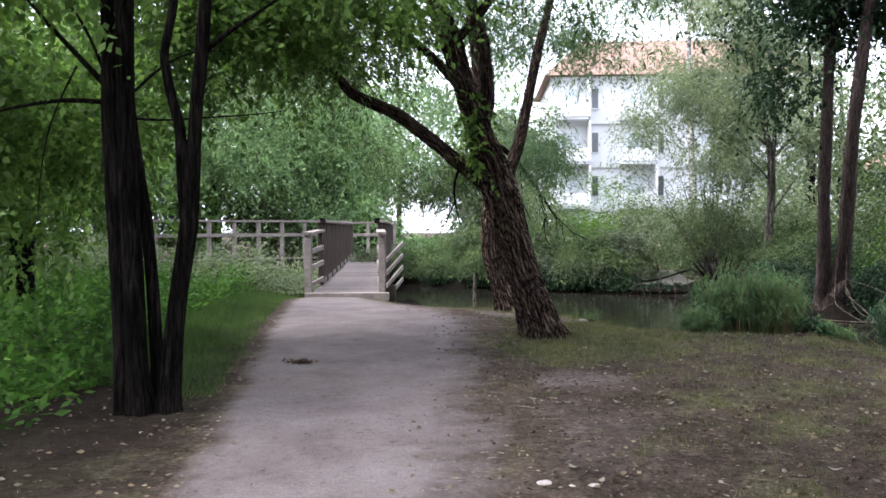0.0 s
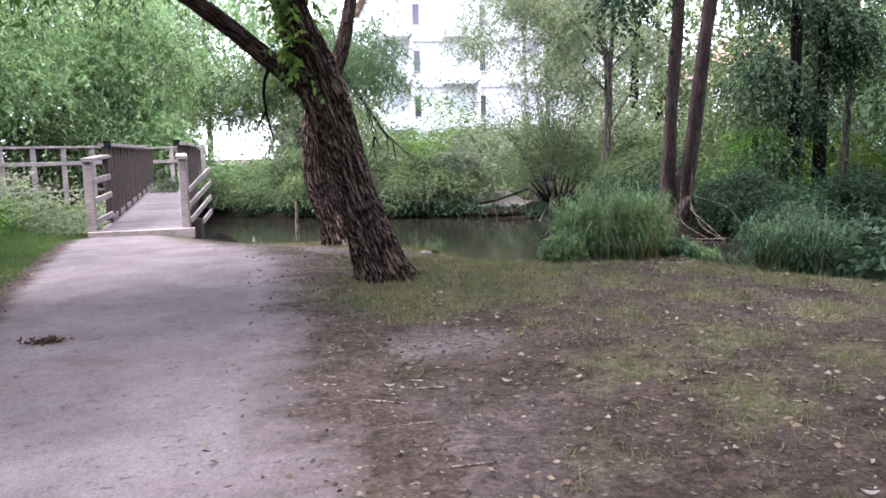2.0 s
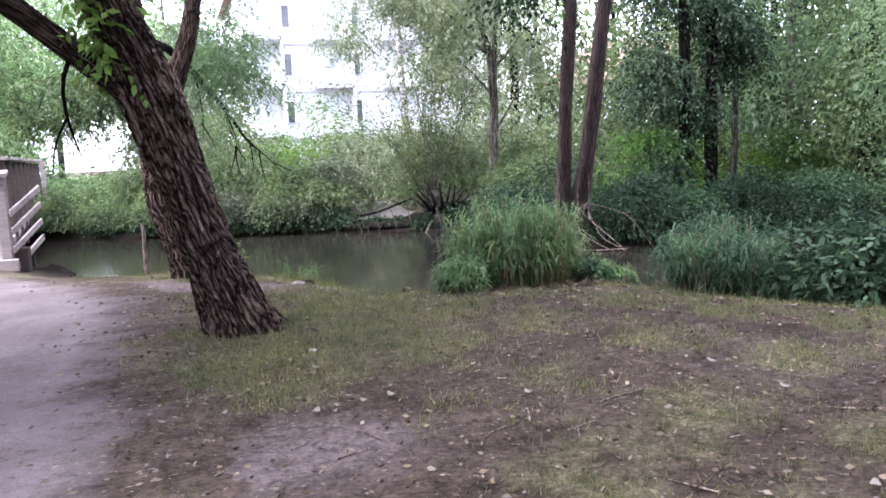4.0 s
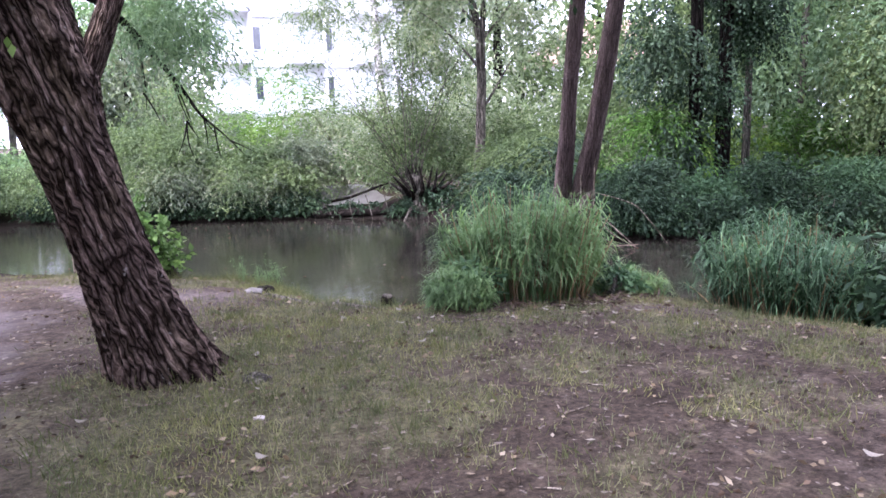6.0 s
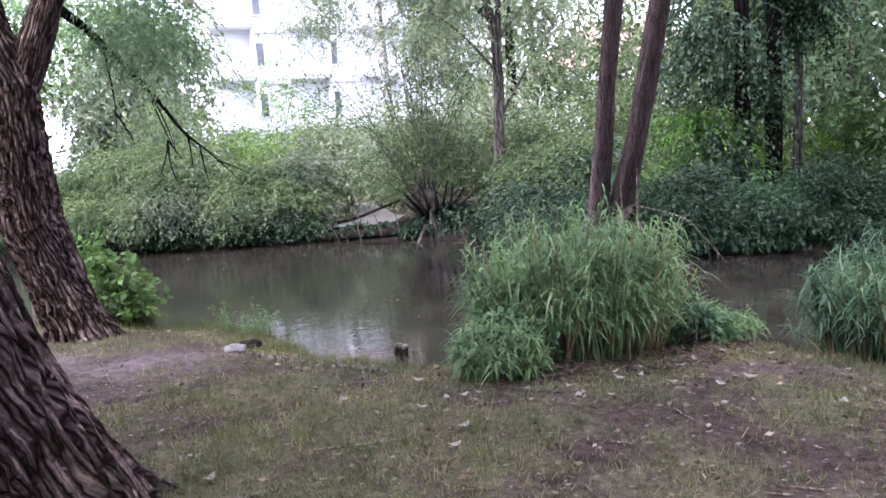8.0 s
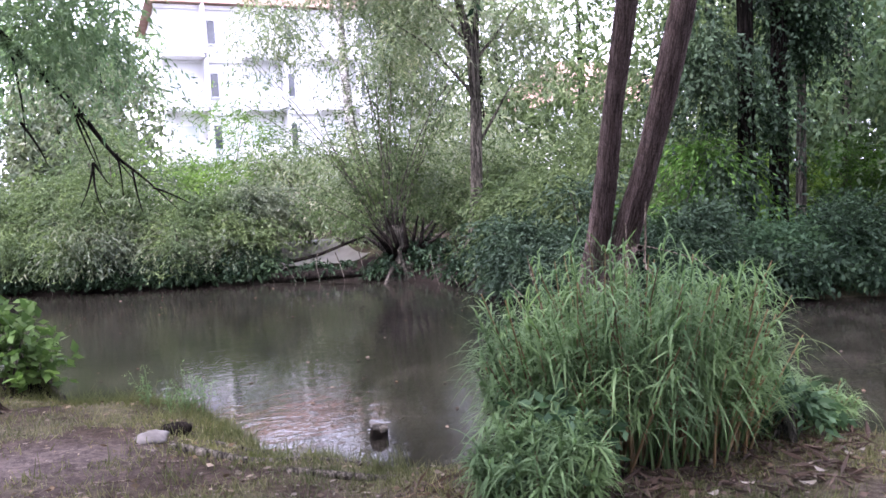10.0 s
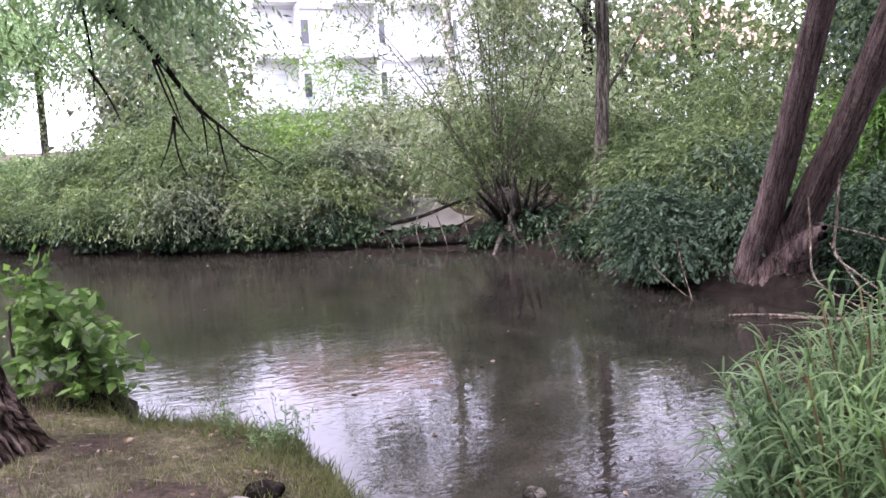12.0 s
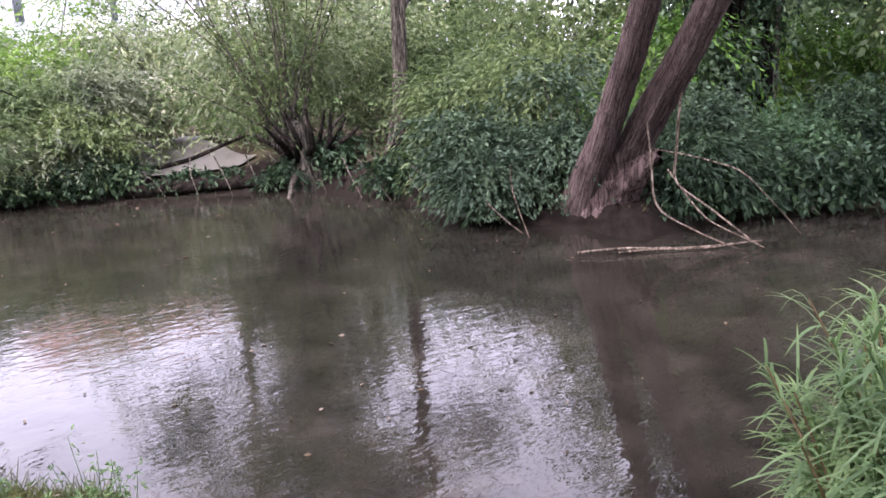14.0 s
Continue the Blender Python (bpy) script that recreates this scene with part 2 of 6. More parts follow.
def grid_faces(nx, ny):
    i = np.arange(nx * ny).reshape(ny, nx)
    return np.stack([i[:-1, :-1], i[:-1, 1:], i[1:, 1:], i[1:, :-1]], -1).reshape(-1, 4)


def thing(name, base, label, category, group=""):
    ob = new(name)
    ob.location = base
    ob.empty_display_size = 0.2
    return tagged(ob, label, category, group)


def part(name, verts, faces, material, parent, label="", kind="", smooth=True):
    """One mesh object under a thing or a part; vertices in world metres."""
    root = parent
    off = Vector((0, 0, 0))
    while root:
        off += root.location
        root = root.parent
    ob = new(name, mesh(name, np.asarray(verts, float) - np.array(off), faces, material, smooth))
    ob.parent = parent
    return tagged(ob, label, "", "", kind)


def axis(lo, a, b, hi, step, grow=1.35):
    mid = list(np.arange(a, b, step))
    up, s = [], step
    v = b
    while v < hi:
        up.append(v)
        s *= grow
        v += s
    up.append(hi)
    dn, s = [], step
    v = a
    while v > lo:
        s *= grow
        v -= s
        dn.append(max(v, lo))
    return np.array(dn[::-1] + mid + up)


# ground: dry trodden turf, bare earth, dark mud along the bank with shade painted in
def bare_earth(x, y):
    """Patches trodden down to pale soil, 0 to 1."""
    c = np.zeros(np.shape(x))
    for px_, py_, sx_, sy_, a_ in ((1.55, 8.25, 0.5, 0.42, 1.0), (0.5, 13.5, 1.0, 1.1, 0.9), (1.7, 13.4, 0.6, 0.5, 0.7), (4.4, 8.5, 1.1, 0.8, 0.18), (1.2, 6.6, 0.7, 0.9, 0.5), (5.2, 11.2, 1.0, 0.25, 0.22)):
        c = np.maximum(c, a_ * np.exp(-((x - px_) / sx_) ** 2 - ((y - py_) / sy_) ** 2))
    return np.clip(c * (1 + 0.5 * wob(x, y, 5.0, 3.0) + 0.25 * wob(x, y, 13.0, 1.0)), 0, 1)


def turf_cover(x, y):
    """How thickly the grass stands, 0 to 1."""
    d = pond_distance(x, y)
    c = 0.27 + 0.24 * wob(x, y, 0.9, 5.0) + 0.34 * wob(x, y, 3.7, 2.0) + 0.2 * wob(x, y, 8.3, 1.0) + 0.4 * np.clip(1 - d / 3.6, 0, 1)
    c = c - 0.28 * np.clip((8.4 - y) / 2.5, 0, 1) * np.clip((x - 2.2) / 2, 0, 1) + 0.4 * np.exp(-((x - 1.7) ** 2 + (y - 10.2) ** 2) / 1.3) + 0.12 * np.exp(-((x - 2.6) ** 2 + (y - 7.6) ** 2) / 0.5)
    c = c - 0.8 * bare_earth(x, y)
    return np.clip(c, 0.0, 1.0)


def turf_colour(n, l):
    p = coords(n, l, (1, 1, 1))
    big = noise_of(n, l, p, 0.55, 4.0, 0.6, 0.4)
    cov = n.new("ShaderNodeAttribute")
    cov.attribute_name = "cover"
    med = noise_of(n, l, p, 2.6, 6.0, 0.7)
    fine = noise_of(n, l, p, 34, 6.0, 0.8)
    soil = ramp(n, l, med, [(0.3, (0.028, 0.021, 0.0165)), (0.55, (0.048, 0.037, 0.0292)), (0.75, (0.076, 0.06, 0.0485))])
    turf = ramp(n, l, noise_of(n, l, p, 9, 6.0, 0.75), [(0.3, (0.042, 0.042, 0.023)), (0.55, (0.079, 0.074, 0.043)), (0.75, (0.125, 0.107, 0.071))])
    c = mixc(n, l, ramp(n, l, mixc(n, l, 0.6, cov.outputs["Fac"], mixc(n, l, 0.5, big, med)), [(0.4, (0, 0, 0)), (0.56, (0.9, 0.9, 0.9))]), soil, turf)
    c = mixc(n, l, 0.9, c, ramp(n, l, fine, [(0.3, (0.22, 0.205, 0.2)), (0.5, (0.98, 0.98, 0.98)), (0.7, (1.85, 1.8, 1.7))]), 'MULTIPLY')
    bare = n.new("ShaderNodeAttribute")
    bare.attribute_name = "bare"
    c = mixc(n, l, ramp(n, l, mixc(n, l, 0.3, bare.outputs["Fac"], med), [(0.2, (0, 0, 0)), (0.75, (0.75, 0.75, 0.75))]), c, ramp(n, l, fine, [(0.35, (0.08, 0.064, 0.061)), (0.65, (0.15, 0.127, 0.122))]))
    mott = noise_of(n, l, p, 11, 5.0, 0.8, 0.6)
    c = mixc(n, l, 0.8, c, ramp(n, l, mott, [(0.36, (0.4, 0.39, 0.38)), (0.5, (1, 1, 1)), (0.64, (1.45, 1.42, 1.36))]), 'MULTIPLY')
    chips = noise_of(n, l, p, 21, 2.0, 0.5)
    c = mixc(n, l, ramp(n, l, chips, [(0.66, (0, 0, 0)), (0.7, (0.75, 0.75, 0.75))]), c, (0.17, 0.145, 0.125))
    return c, fine


m, n, l, b = mat("trodden_turf", 0.95, 0.03)
c, fine = turf_colour(n, l)
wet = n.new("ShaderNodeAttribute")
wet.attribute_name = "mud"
# mud colour near black: it also carries the shade under the far shrubs
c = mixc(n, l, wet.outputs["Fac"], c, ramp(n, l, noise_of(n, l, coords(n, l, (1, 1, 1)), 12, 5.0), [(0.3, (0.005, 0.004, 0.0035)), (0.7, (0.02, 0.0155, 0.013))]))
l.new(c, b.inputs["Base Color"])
bump(n, l, b, fine, 0.8, 0.03)
GROUND_M = m
gx, gy = axis(-400, -7, 9.5, 400, 0.11), axis(-300, 0, 22, 500, 0.11)
X, Y = np.meshgrid(gx, gy)
Z = ground_z(X.ravel(), Y.ravel())
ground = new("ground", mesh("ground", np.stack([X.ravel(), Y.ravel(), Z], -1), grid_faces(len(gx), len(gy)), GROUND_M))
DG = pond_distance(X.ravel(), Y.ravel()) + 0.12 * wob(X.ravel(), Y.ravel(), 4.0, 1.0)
# near bank: mud; far bank and foot of left tree: shade painted in too
mud_shade_at = ground.data.attributes.new("mud", 'FLOAT', 'POINT')
mud_shade_at.data.foreach_set("value", np.where(Y.ravel() > 15.6, np.clip(1.4 - DG / 0.9, 0, 1), np.maximum(np.clip(0.5 - DG / 0.45, 0, 0.45), 0.75 * np.clip((-0.9 - X.ravel()) / 0.7, 0, 1) * np.clip((8.6 - Y.ravel()) / 1.2, 0, 1))).astype(np.float32))
cov_at = ground.data.attributes.new("cover", 'FLOAT', 'POINT')
cov_at.data.foreach_set("value", turf_cover(X.ravel(), Y.ravel()).astype(np.float32))
bare_at = ground.data.attributes.new("bare", 'FLOAT', 'POINT')
bare_at.data.foreach_set("value", bare_earth(X.ravel(), Y.ravel()).astype(np.float32))
tagged(ground, "brown trodden earth with thin patchy dry grass", "ground", kind="structure")

# water: still, murky, with faint ripples
m, n, l, b = mat("murky_water", 0.008, 0.5)
b.inputs["IOR"].default_value = 1.33
p = coords(n, l, (1, 1, 1))
mud = noise_of(n, l, p, 2.4, 8.0, 0.7, 0.3)
l.new(ramp(n, l, mud, [(0.34, (0.0062, 0.0056, 0.0043)), (0.52, (0.0128, 0.0113, 0.0088)), (0.7, (0.027, 0.0237, 0.0187))]), b.inputs["Base Color"])
r1 = noise_of(n, l, coords(n, l, (1, 2.0, 1)), 4.5, 2.0, 0.45, 0.7)
r2 = noise_of(n, l, coords(n, l, (1, 2.0, 1)), 12.0, 1.0, 0.4, 0.8)
bump(n, l, b, mixc(n, l, 0.3, r1, r2), 0.09, 0.03)
WATER_M = m
xs = np.linspace(-12, 26, 3)
ys = np.linspace(0, 28, 3)
X, Y = np.meshgrid(xs, ys)
water = new("water", mesh("water", np.stack([X.ravel(), Y.ravel(), np.full(X.size, WATER_Z)], -1), grid_faces(3, 3), WATER_M))
tagged(water, "still murky brown pond water reflecting trees and sky", "water", kind="structure")

# path: pale compacted gravel, frayed along its edges
m, n, l, b = mat("compacted_gravel", 0.95, 0.05)
p = coords(n, l, (1, 1, 1))
grit = noise_of(n, l, p, 70, 4.0, 0.8)
pat = noise_of(n, l, p, 1.4, 5.0, 0.65, 0.3)
c = ramp(n, l, pat, [(0.32, (0.094, 0.0785, 0.0775)), (0.5, (0.118, 0.1005, 0.0995)), (0.68, (0.144, 0.126, 0.126))])
c = mixc(n, l, 0.7, c, ramp(n, l, grit, [(0.3, (0.45, 0.43, 0.42)), (0.5, (1, 1, 1)), (0.7, (1.45, 1.43, 1.4))]), 'MULTIPLY')
spk = noise_of(n, l, p, 16, 3.0, 0.7, 0.5)
c = mixc(n, l, 0.8, c, ramp(n, l, spk, [(0.28, (0.35, 0.32, 0.3)), (0.38, (0.95, 0.94, 0.94)), (0.6, (1.12, 1.12, 1.12))]), 'MULTIPLY')
turf, fine = turf_colour(n, l)
ed = n.new("ShaderNodeAttribute")
ed.attribute_name = "worn"
frm = mixc(n, l, 0.55, ed.outputs["Fac"], mixc(n, l, 0.5, noise_of(n, l, p, 3.0, 6.0, 0.75), noise_of(n, l, p, 0.9, 3.0)))
c = mixc(n, l, ramp(n, l, frm, [(0.42, (0, 0, 0)), (0.6, (1, 1, 1))]), turf, c)
l.new(c, b.inputs["Base Color"])
bump(n, l, b, grit, 0.6, 0.014)
GRAVEL_M = m
left_y = [-30, 0, 5.4, 6.1, 9.4, 13, 16.6, 18.3]
left_x = [-1.2, -0.9, -0.92, -1.04, -1.69, -2.4, -3.05, -3.0]
right_y = [-30, 0, 5.3, 8.9, 11, 13.1, 15.3, 16.3, 18.3]
right_x = [0.75, 0.7, 0.6, 0.55, 0.5, 0.3, -0.55, -0.8, -1.25]
wide = [0.7, 0.7, 0.7, 0.7, 0.7, 0.9, 0.6, 0.4, 0.0]
py = np.concatenate([np.arange(-30, 0, 0.5), np.arange(0, 18.35, 0.05)])
L0 = np.interp(py, left_y, left_x) + 0.05 * wob(py * 0, py, 6.0) + 0.03 * wob(py, py, 19.0)
R0 = np.interp(py, right_y, right_x) + np.interp(py, right_y, wide) + 0.12 * wob(py * 0, py, 3.0, 2.0) + 0.06 * wob(py, py, 11.0, 1.0)
u = np.linspace(0, 1, 40)
X = L0[:, None] + (R0 - L0)[:, None] * u[None]
Y = np.repeat(py[:, None], 40, 1)
edge = np.minimum(u, 1 - u)[None] * (R0 - L0)[:, None]
Z = ground_z(X.ravel(), Y.ravel()) + (0.014 * np.clip(edge / 0.25, 0, 1) - 0.006 + 0.004 * wob(X, Y, 23.0)).ravel() + 0.004
path = new("path", mesh("path", np.stack([X.ravel(), Y.ravel(), Z], -1), grid_faces(40, len(py)), GRAVEL_M))
cov_at = path.data.attributes.new("cover", 'FLOAT', 'POINT')
cov_at.data.foreach_set("value", (turf_cover(X.ravel(), Y.ravel()) * 0.7).astype(np.float32))
worn_at = path.data.attributes.new("worn", 'FLOAT', 'POINT')
worn = np.minimum(np.clip((X - L0[:, None]) / 0.22 * 0.5 + 0.12, 0, 1), np.clip((R0[:, None] - X) / 1.3, 0, 1))
worn_at.data.foreach_set("value", worn.ravel().astype(np.float32))
tagged(path, "pale compacted gravel footpath leading to the bridge", "path", kind="structure")

# ---- generators ----
rng = np.random.default_rng(7)


def tube(points, radii, sides=10, step=0.12, rough=0.0, ridges=9, flare=0.0, seed=0.0, wander=0.0):
    """A tapered, slightly crooked stem through the points; rough sets the depth of its furrows."""
    P, R = np.asarray(points, float), np.asarray(radii, float)
    seg = np.r_[0, np.cumsum(np.linalg.norm(np.diff(P, axis=0), axis=1))]
    k = max(int(seg[-1] / step) + 1, len(P) * 2)
    s = np.linspace(0, seg[-1], k)
    # smoothed polyline
    C = np.stack([np.interp(s, seg, P[:, i]) for i in range(3)], -1)
    for _ in range(3 if k > 6 else 1):
        C[1:-1] = (C[:-2] + 2 * C[1:-1] + C[2:]) / 4
    if wander:
        for i in range(3):
            C[:, i] += wander * np.sin(s * (2.3 + i) + seed * 3 + i) * np.clip(s / 0.5, 0, 1)
    r = np.interp(s, seg, R)
    if flare:
        r = r * (1 + flare * np.exp(-s / 0.28))
    T = np.gradient(C, axis=0)
    T /= np.linalg.norm(T, axis=1)[:, None] + 1e-9
    up = np.array([0.31, 0.95, 0.02])
    A = np.cross(T, up)
    A /= np.linalg.norm(A, axis=1)[:, None] + 1e-9
    B = np.cross(T, A)
    a = np.linspace(0, 2 * np.pi, sides, endpoint=False)
    rr = r[:, None] * np.ones(sides)[None]
    if rough:
        S, AA = s[:, None] + 0 * a[None], a[None] + 0 * s[:, None]
        tw = AA + 0.25 * np.sin(S * 2.1 + seed) + 0.1 * np.sin(S * 9 + AA * 3 + seed)
        rid = np.abs(np.sin(tw * ridges * 0.5 + 0.9 * np.sin(S * 5.3 + AA * 2 + seed))) ** 0.6
        rid2 = np.abs(np.sin(tw * ridges * 1.1 + 2.0 * np.sin(S * 7.7 + seed + AA * 4)))
        rr = rr * (1 + rough * (rid - 0.6) + rough * 0.6 * (rid2 - 0.6) + rough * 0.6 * np.sin(S * 3 + AA * 2 + seed))
        if flare:
            rr = rr * (1 + 0.28 * np.exp(-S / 0.22) * np.sin(AA * 5 + seed) * 0.8)
    V = C[:, None, :] + rr[..., None] * (np.cos(a)[None, :, None] * A[:, None] + np.sin(a)[None, :, None] * B[:, None])
    V = V.reshape(-1, 3)
    i = np.arange(k * sides).reshape(k, sides)
    F = np.stack([i[:-1], i[1:], np.roll(i[1:], -1, 1), np.roll(i[:-1], -1, 1)], -1).reshape(-1, 4)
    # caps
    V = np.vstack([V, C[:1], C[-1:]])
    e = k * sides
    c0 = np.stack([np.full(sides, e), i[0], np.roll(i[0], -1), np.roll(i[0], -1)], -1)
    c1 = np.stack([np.full(sides, e + 1), np.roll(i[-1], -1), i[-1], i[-1]], -1)
    return V, F, (c0, c1)


def joined(tubes):
    """Several tubes as one set of arrays (capless ends stay hidden inside each other or at thin tips)."""
    Vs, Fs, o = [], [], 0
    for V, F, _ in tubes:
        Vs.append(V)
        Fs.append(F + o)
        o += len(V)
    return np.vstack(Vs), np.vstack(Fs)


def unit(v):
    return v / (np.linalg.norm(v, axis=-1, keepdims=True) + 1e-9)


def leaves(P, D, L, W, curl=0.12):
    """Folded leaf blades: bases P, directions D, lengths L, widths W."""
    k = len(P)
    N = unit(rng.normal(size=(k, 3)) + np.array([0, 0, 0.6]))
    S = unit(np.cross(D, N))
    N = np.cross(S, D)
    L, W = np.broadcast_to(L, k)[:, None], np.broadcast_to(W, k)[:, None]
    mid = P + D * L * 0.42 - N * L * curl
    V = np.stack([P, mid + S * W * 0.5 + N * W * 0.2, P + D * L - N * L * curl * 0.6, mid - S * W * 0.5 + N * W * 0.2], 1).reshape(-1, 3)
    F = np.arange(k * 4).reshape(k, 4)
    return V, F


def clump_mask(P, f, thr, seed):
    s = np.sin(P[:, 0] * f + seed) * np.sin(P[:, 1] * f * 1.13 + seed * 2) + np.sin(P[:, 2] * f * 1.3 + seed * 3 + P[:, 0] * f * 0.6) * 0.7 \
        + 0.5 * np.sin(P[:, 0] * f * 2.3 + P[:, 2] * f * 2.1 + seed) * np.sin(P[:, 1] * f * 2.7)
    return s > thr


def blob_points(blobs, k, fill=0.5, gap=-0.45, freq=2.2, seed=0.0):
    """Points in a heap of ellipsoids (x, y, z, rx, ry, rz), thinned into clumps with gaps."""
    w = np.array([b[3] * b[4] * b[5] for b in blobs]) ** 0.7
    out = []
    got = 0
    B = np.array(blobs, float)
    while got < k:
        i = rng.choice(len(blobs), k * 2, p=w / w.sum())
        d = unit(rng.normal(size=(k * 2, 3)))
        r = rng.random(k * 2) ** (1 / (1 + 2 * fill))
        P = B[i, :3] + d * (r * (1 + 0.16 * np.sin(d[:, 0] * 7 + i) + 0.12 * np.sin(d[:, 2] * 9 + i * 2)))[:, None] * B[i, 3:6]
        P = P[clump_mask(P, freq, gap, seed)]
        out.append(P)
        got += len(P)
    return np.vstack(out)[:k]


def sprays(anchors, per, length, L, W, droop=0.5, lean=(0, 0, 0), spread=0.9, floor=None):
    """Leafy twigs from the anchors: each a short drooping line with leaves along it."""
    k = len(anchors)
    D0 = unit(rng.normal(size=(k, 3)) * np.array([1, 1, 0.45]) + np.array(lean))
    ln = length * rng.uniform(0.6, 1.3, k)
    t = (np.arange(per)[None] + rng.random((k, per))) / per
    P = anchors[:, None] + D0[:, None] * (ln[:, None] * t)[..., None]
    P[..., 2] -= droop * ln[:, None] * t ** 2
    tang = D0[:, None] * np.ones((1, per, 1))
    tang[..., 2] -= 2 * droop * t
    D = unit(unit(tang) + spread * rng.normal(size=(k, per, 3)) * np.array([0.8, 0.8, 0.6]) - np.array([0, 0, 0.25 * droop]))
    P, D = P.reshape(-1, 3), D.reshape(-1, 3)
    if floor is not None:
        keep = P[:, 2] > floor
        P, D = P[keep], D[keep]
    z = rng.uniform(0.65, 1.25, len(P))
    return leaves(P, D, L * z, W * z)


def bent(a, b, sag=0.15, k=5):
    a, b = np.array(a, float), np.array(b, float)
    mid = (a + b) / 2 + rng.normal(size=3) * np.linalg.norm(b - a) * 0.08
    mid[2] += sag * np.linalg.norm(b - a)
    t = np.linspace(0, 1, k)[:, None]
    return (1 - t) ** 2 * a + 2 * t * (1 - t) * mid + t ** 2 * b


def limbs_to(start, ends, r0, r1, material, parent, name="limb", sides=7, rough=0.0):
    for i, e in enumerate(ends):
        pts = bent(start, e)
        V, F, _ = tube(pts, np.linspace(r0, r1, len(pts)), sides, 0.15, rough, seed=i * 1.7, wander=0.02)
        part(name, V, F, material, parent)


def tree(base, label, stems, crown_blobs, count, leafmat, barkmat, L, W, per=14, twig=0.5, droop=0.5, gap=-0.45, freq=2.2, category="tree",
         group="", sides=12, rough=0.05, flare=0.3, limbs=(), limb_r=(0.06, 0.015), name="tree", fill=0.5, step=0.1, ridges=9):
    """stems: list of (points, radii). The crown is heaped from leafy twigs."""
    root = thing(name, base, label, category, group)
    for i, (pts, rad) in enumerate(stems):
        V, F, _ = tube(pts, rad, sides, step, rough, ridges, flare, seed=base[0] + i * 2.3)
        part("trunk" if i == 0 else "stem", V, F, barkmat, root)
    for a, e in limbs:
        limbs_to(a, [e], limb_r[0], limb_r[1], barkmat, root)
    if count:
        A = blob_points(crown_blobs, count // per, fill, gap, freq, base[0] + base[1])
        V, F = sprays(A, per, twig, L, W, droop)
        part("crown", V, F, leafmat, root, kind="stuff", smooth=False)
    return root


def shrub(base, label, blobs, count, leafmat, L, W, per=10, twig=0.4, droop=0.4, gap=-0.5, freq=3.0, stems=8, barkmat=None, group="", name="shrub",
          fill=0.45, floor=None, category="shrub", spread=0.7):
    root = thing(name, base, label, category, group)
    A = blob_points(blobs, count // per, fill, gap, freq, base[0] * 1.3 + base[1])
    fl = floor if floor is not None else base[2] - 0.02
    A = A[A[:, 2] > fl]
    V, F = sprays(A, per, twig, L, W, droop, spread=spread, lean=(0, 0, 0.35), floor=fl)
    part("foliage", V, F, leafmat, root, kind="stuff", smooth=False)
    if stems:
        pick = A[rng.choice(len(A), stems)]
        tubes = []
        for q in pick:
            b0 = np.array(base) + np.array([*rng.normal(size=2) * 0.12, -0.05])
            pts = bent(b0, q, 0.1)
            tubes.append(tube(pts, np.linspace(0.022, 0.006, len(pts)), 5, 0.2))
        V, F = joined(tubes)
        part("branchwork", V, F, barkmat or BARK_GREY, root, kind="stuff")
    return root


def grain(ob, points, sides):
    """Stores on a trunk how far round and along the stem each vertex lies."""
    P = np.asarray(points, float)
    length = np.linalg.norm(np.diff(P, axis=0), axis=1).sum()
    k = (len(ob.data.vertices) - 2) // sides
    a = np.linspace(0, 2 * np.pi, sides, endpoint=False)[None] + 0.35 * np.linspace(0, length, k)[:, None]
    s = np.repeat(np.linspace(0, length, k)[:, None], sides, 1)
    g = np.stack([0.2 * np.cos(a), 0.2 * np.sin(a), s + P[0, 0]], -1).reshape(-1, 3)
    g = np.vstack([g, g[:1], g[-1:]])
    at = ob.data.attributes.new("grain", 'FLOAT_VECTOR', 'POINT')
    at.data.foreach_set("vector", g.astype(np.float32).ravel())
    return ob


# ---- trees on the near bank ----
# leaning willow beside the path
w1 = thing("willow_tree", (1.5, 10.95, gz(1.5, 10.95)), "leaning willow with deeply furrowed brown bark by the path", "tree", "willows on the bank")
W1 = [(1.55, 10.95, -0.12), (1.35, 10.95, 0.52), (1.18, 10.95, 1.15), (0.99, 10.95, 1.8), (0.78, 10.95, 2.36), (0.6, 10.95, 2.9),
                (0.43, 10.95, 3.5), (0.2, 11, 4.1), (-0.05, 11.1, 5.2), (-0.2, 11.2, 7.0)]
V, F, _ = tube(W1, [0.205, 0.19, 0.18, 0.185, 0.155, 0.13, 0.12, 0.1, 0.07, 0.03], 120, 0.025, 0.19, 21, 0.4, 1.0)
grain(part("trunk", V, F, BARK_WILLOW, w1), W1, 120)
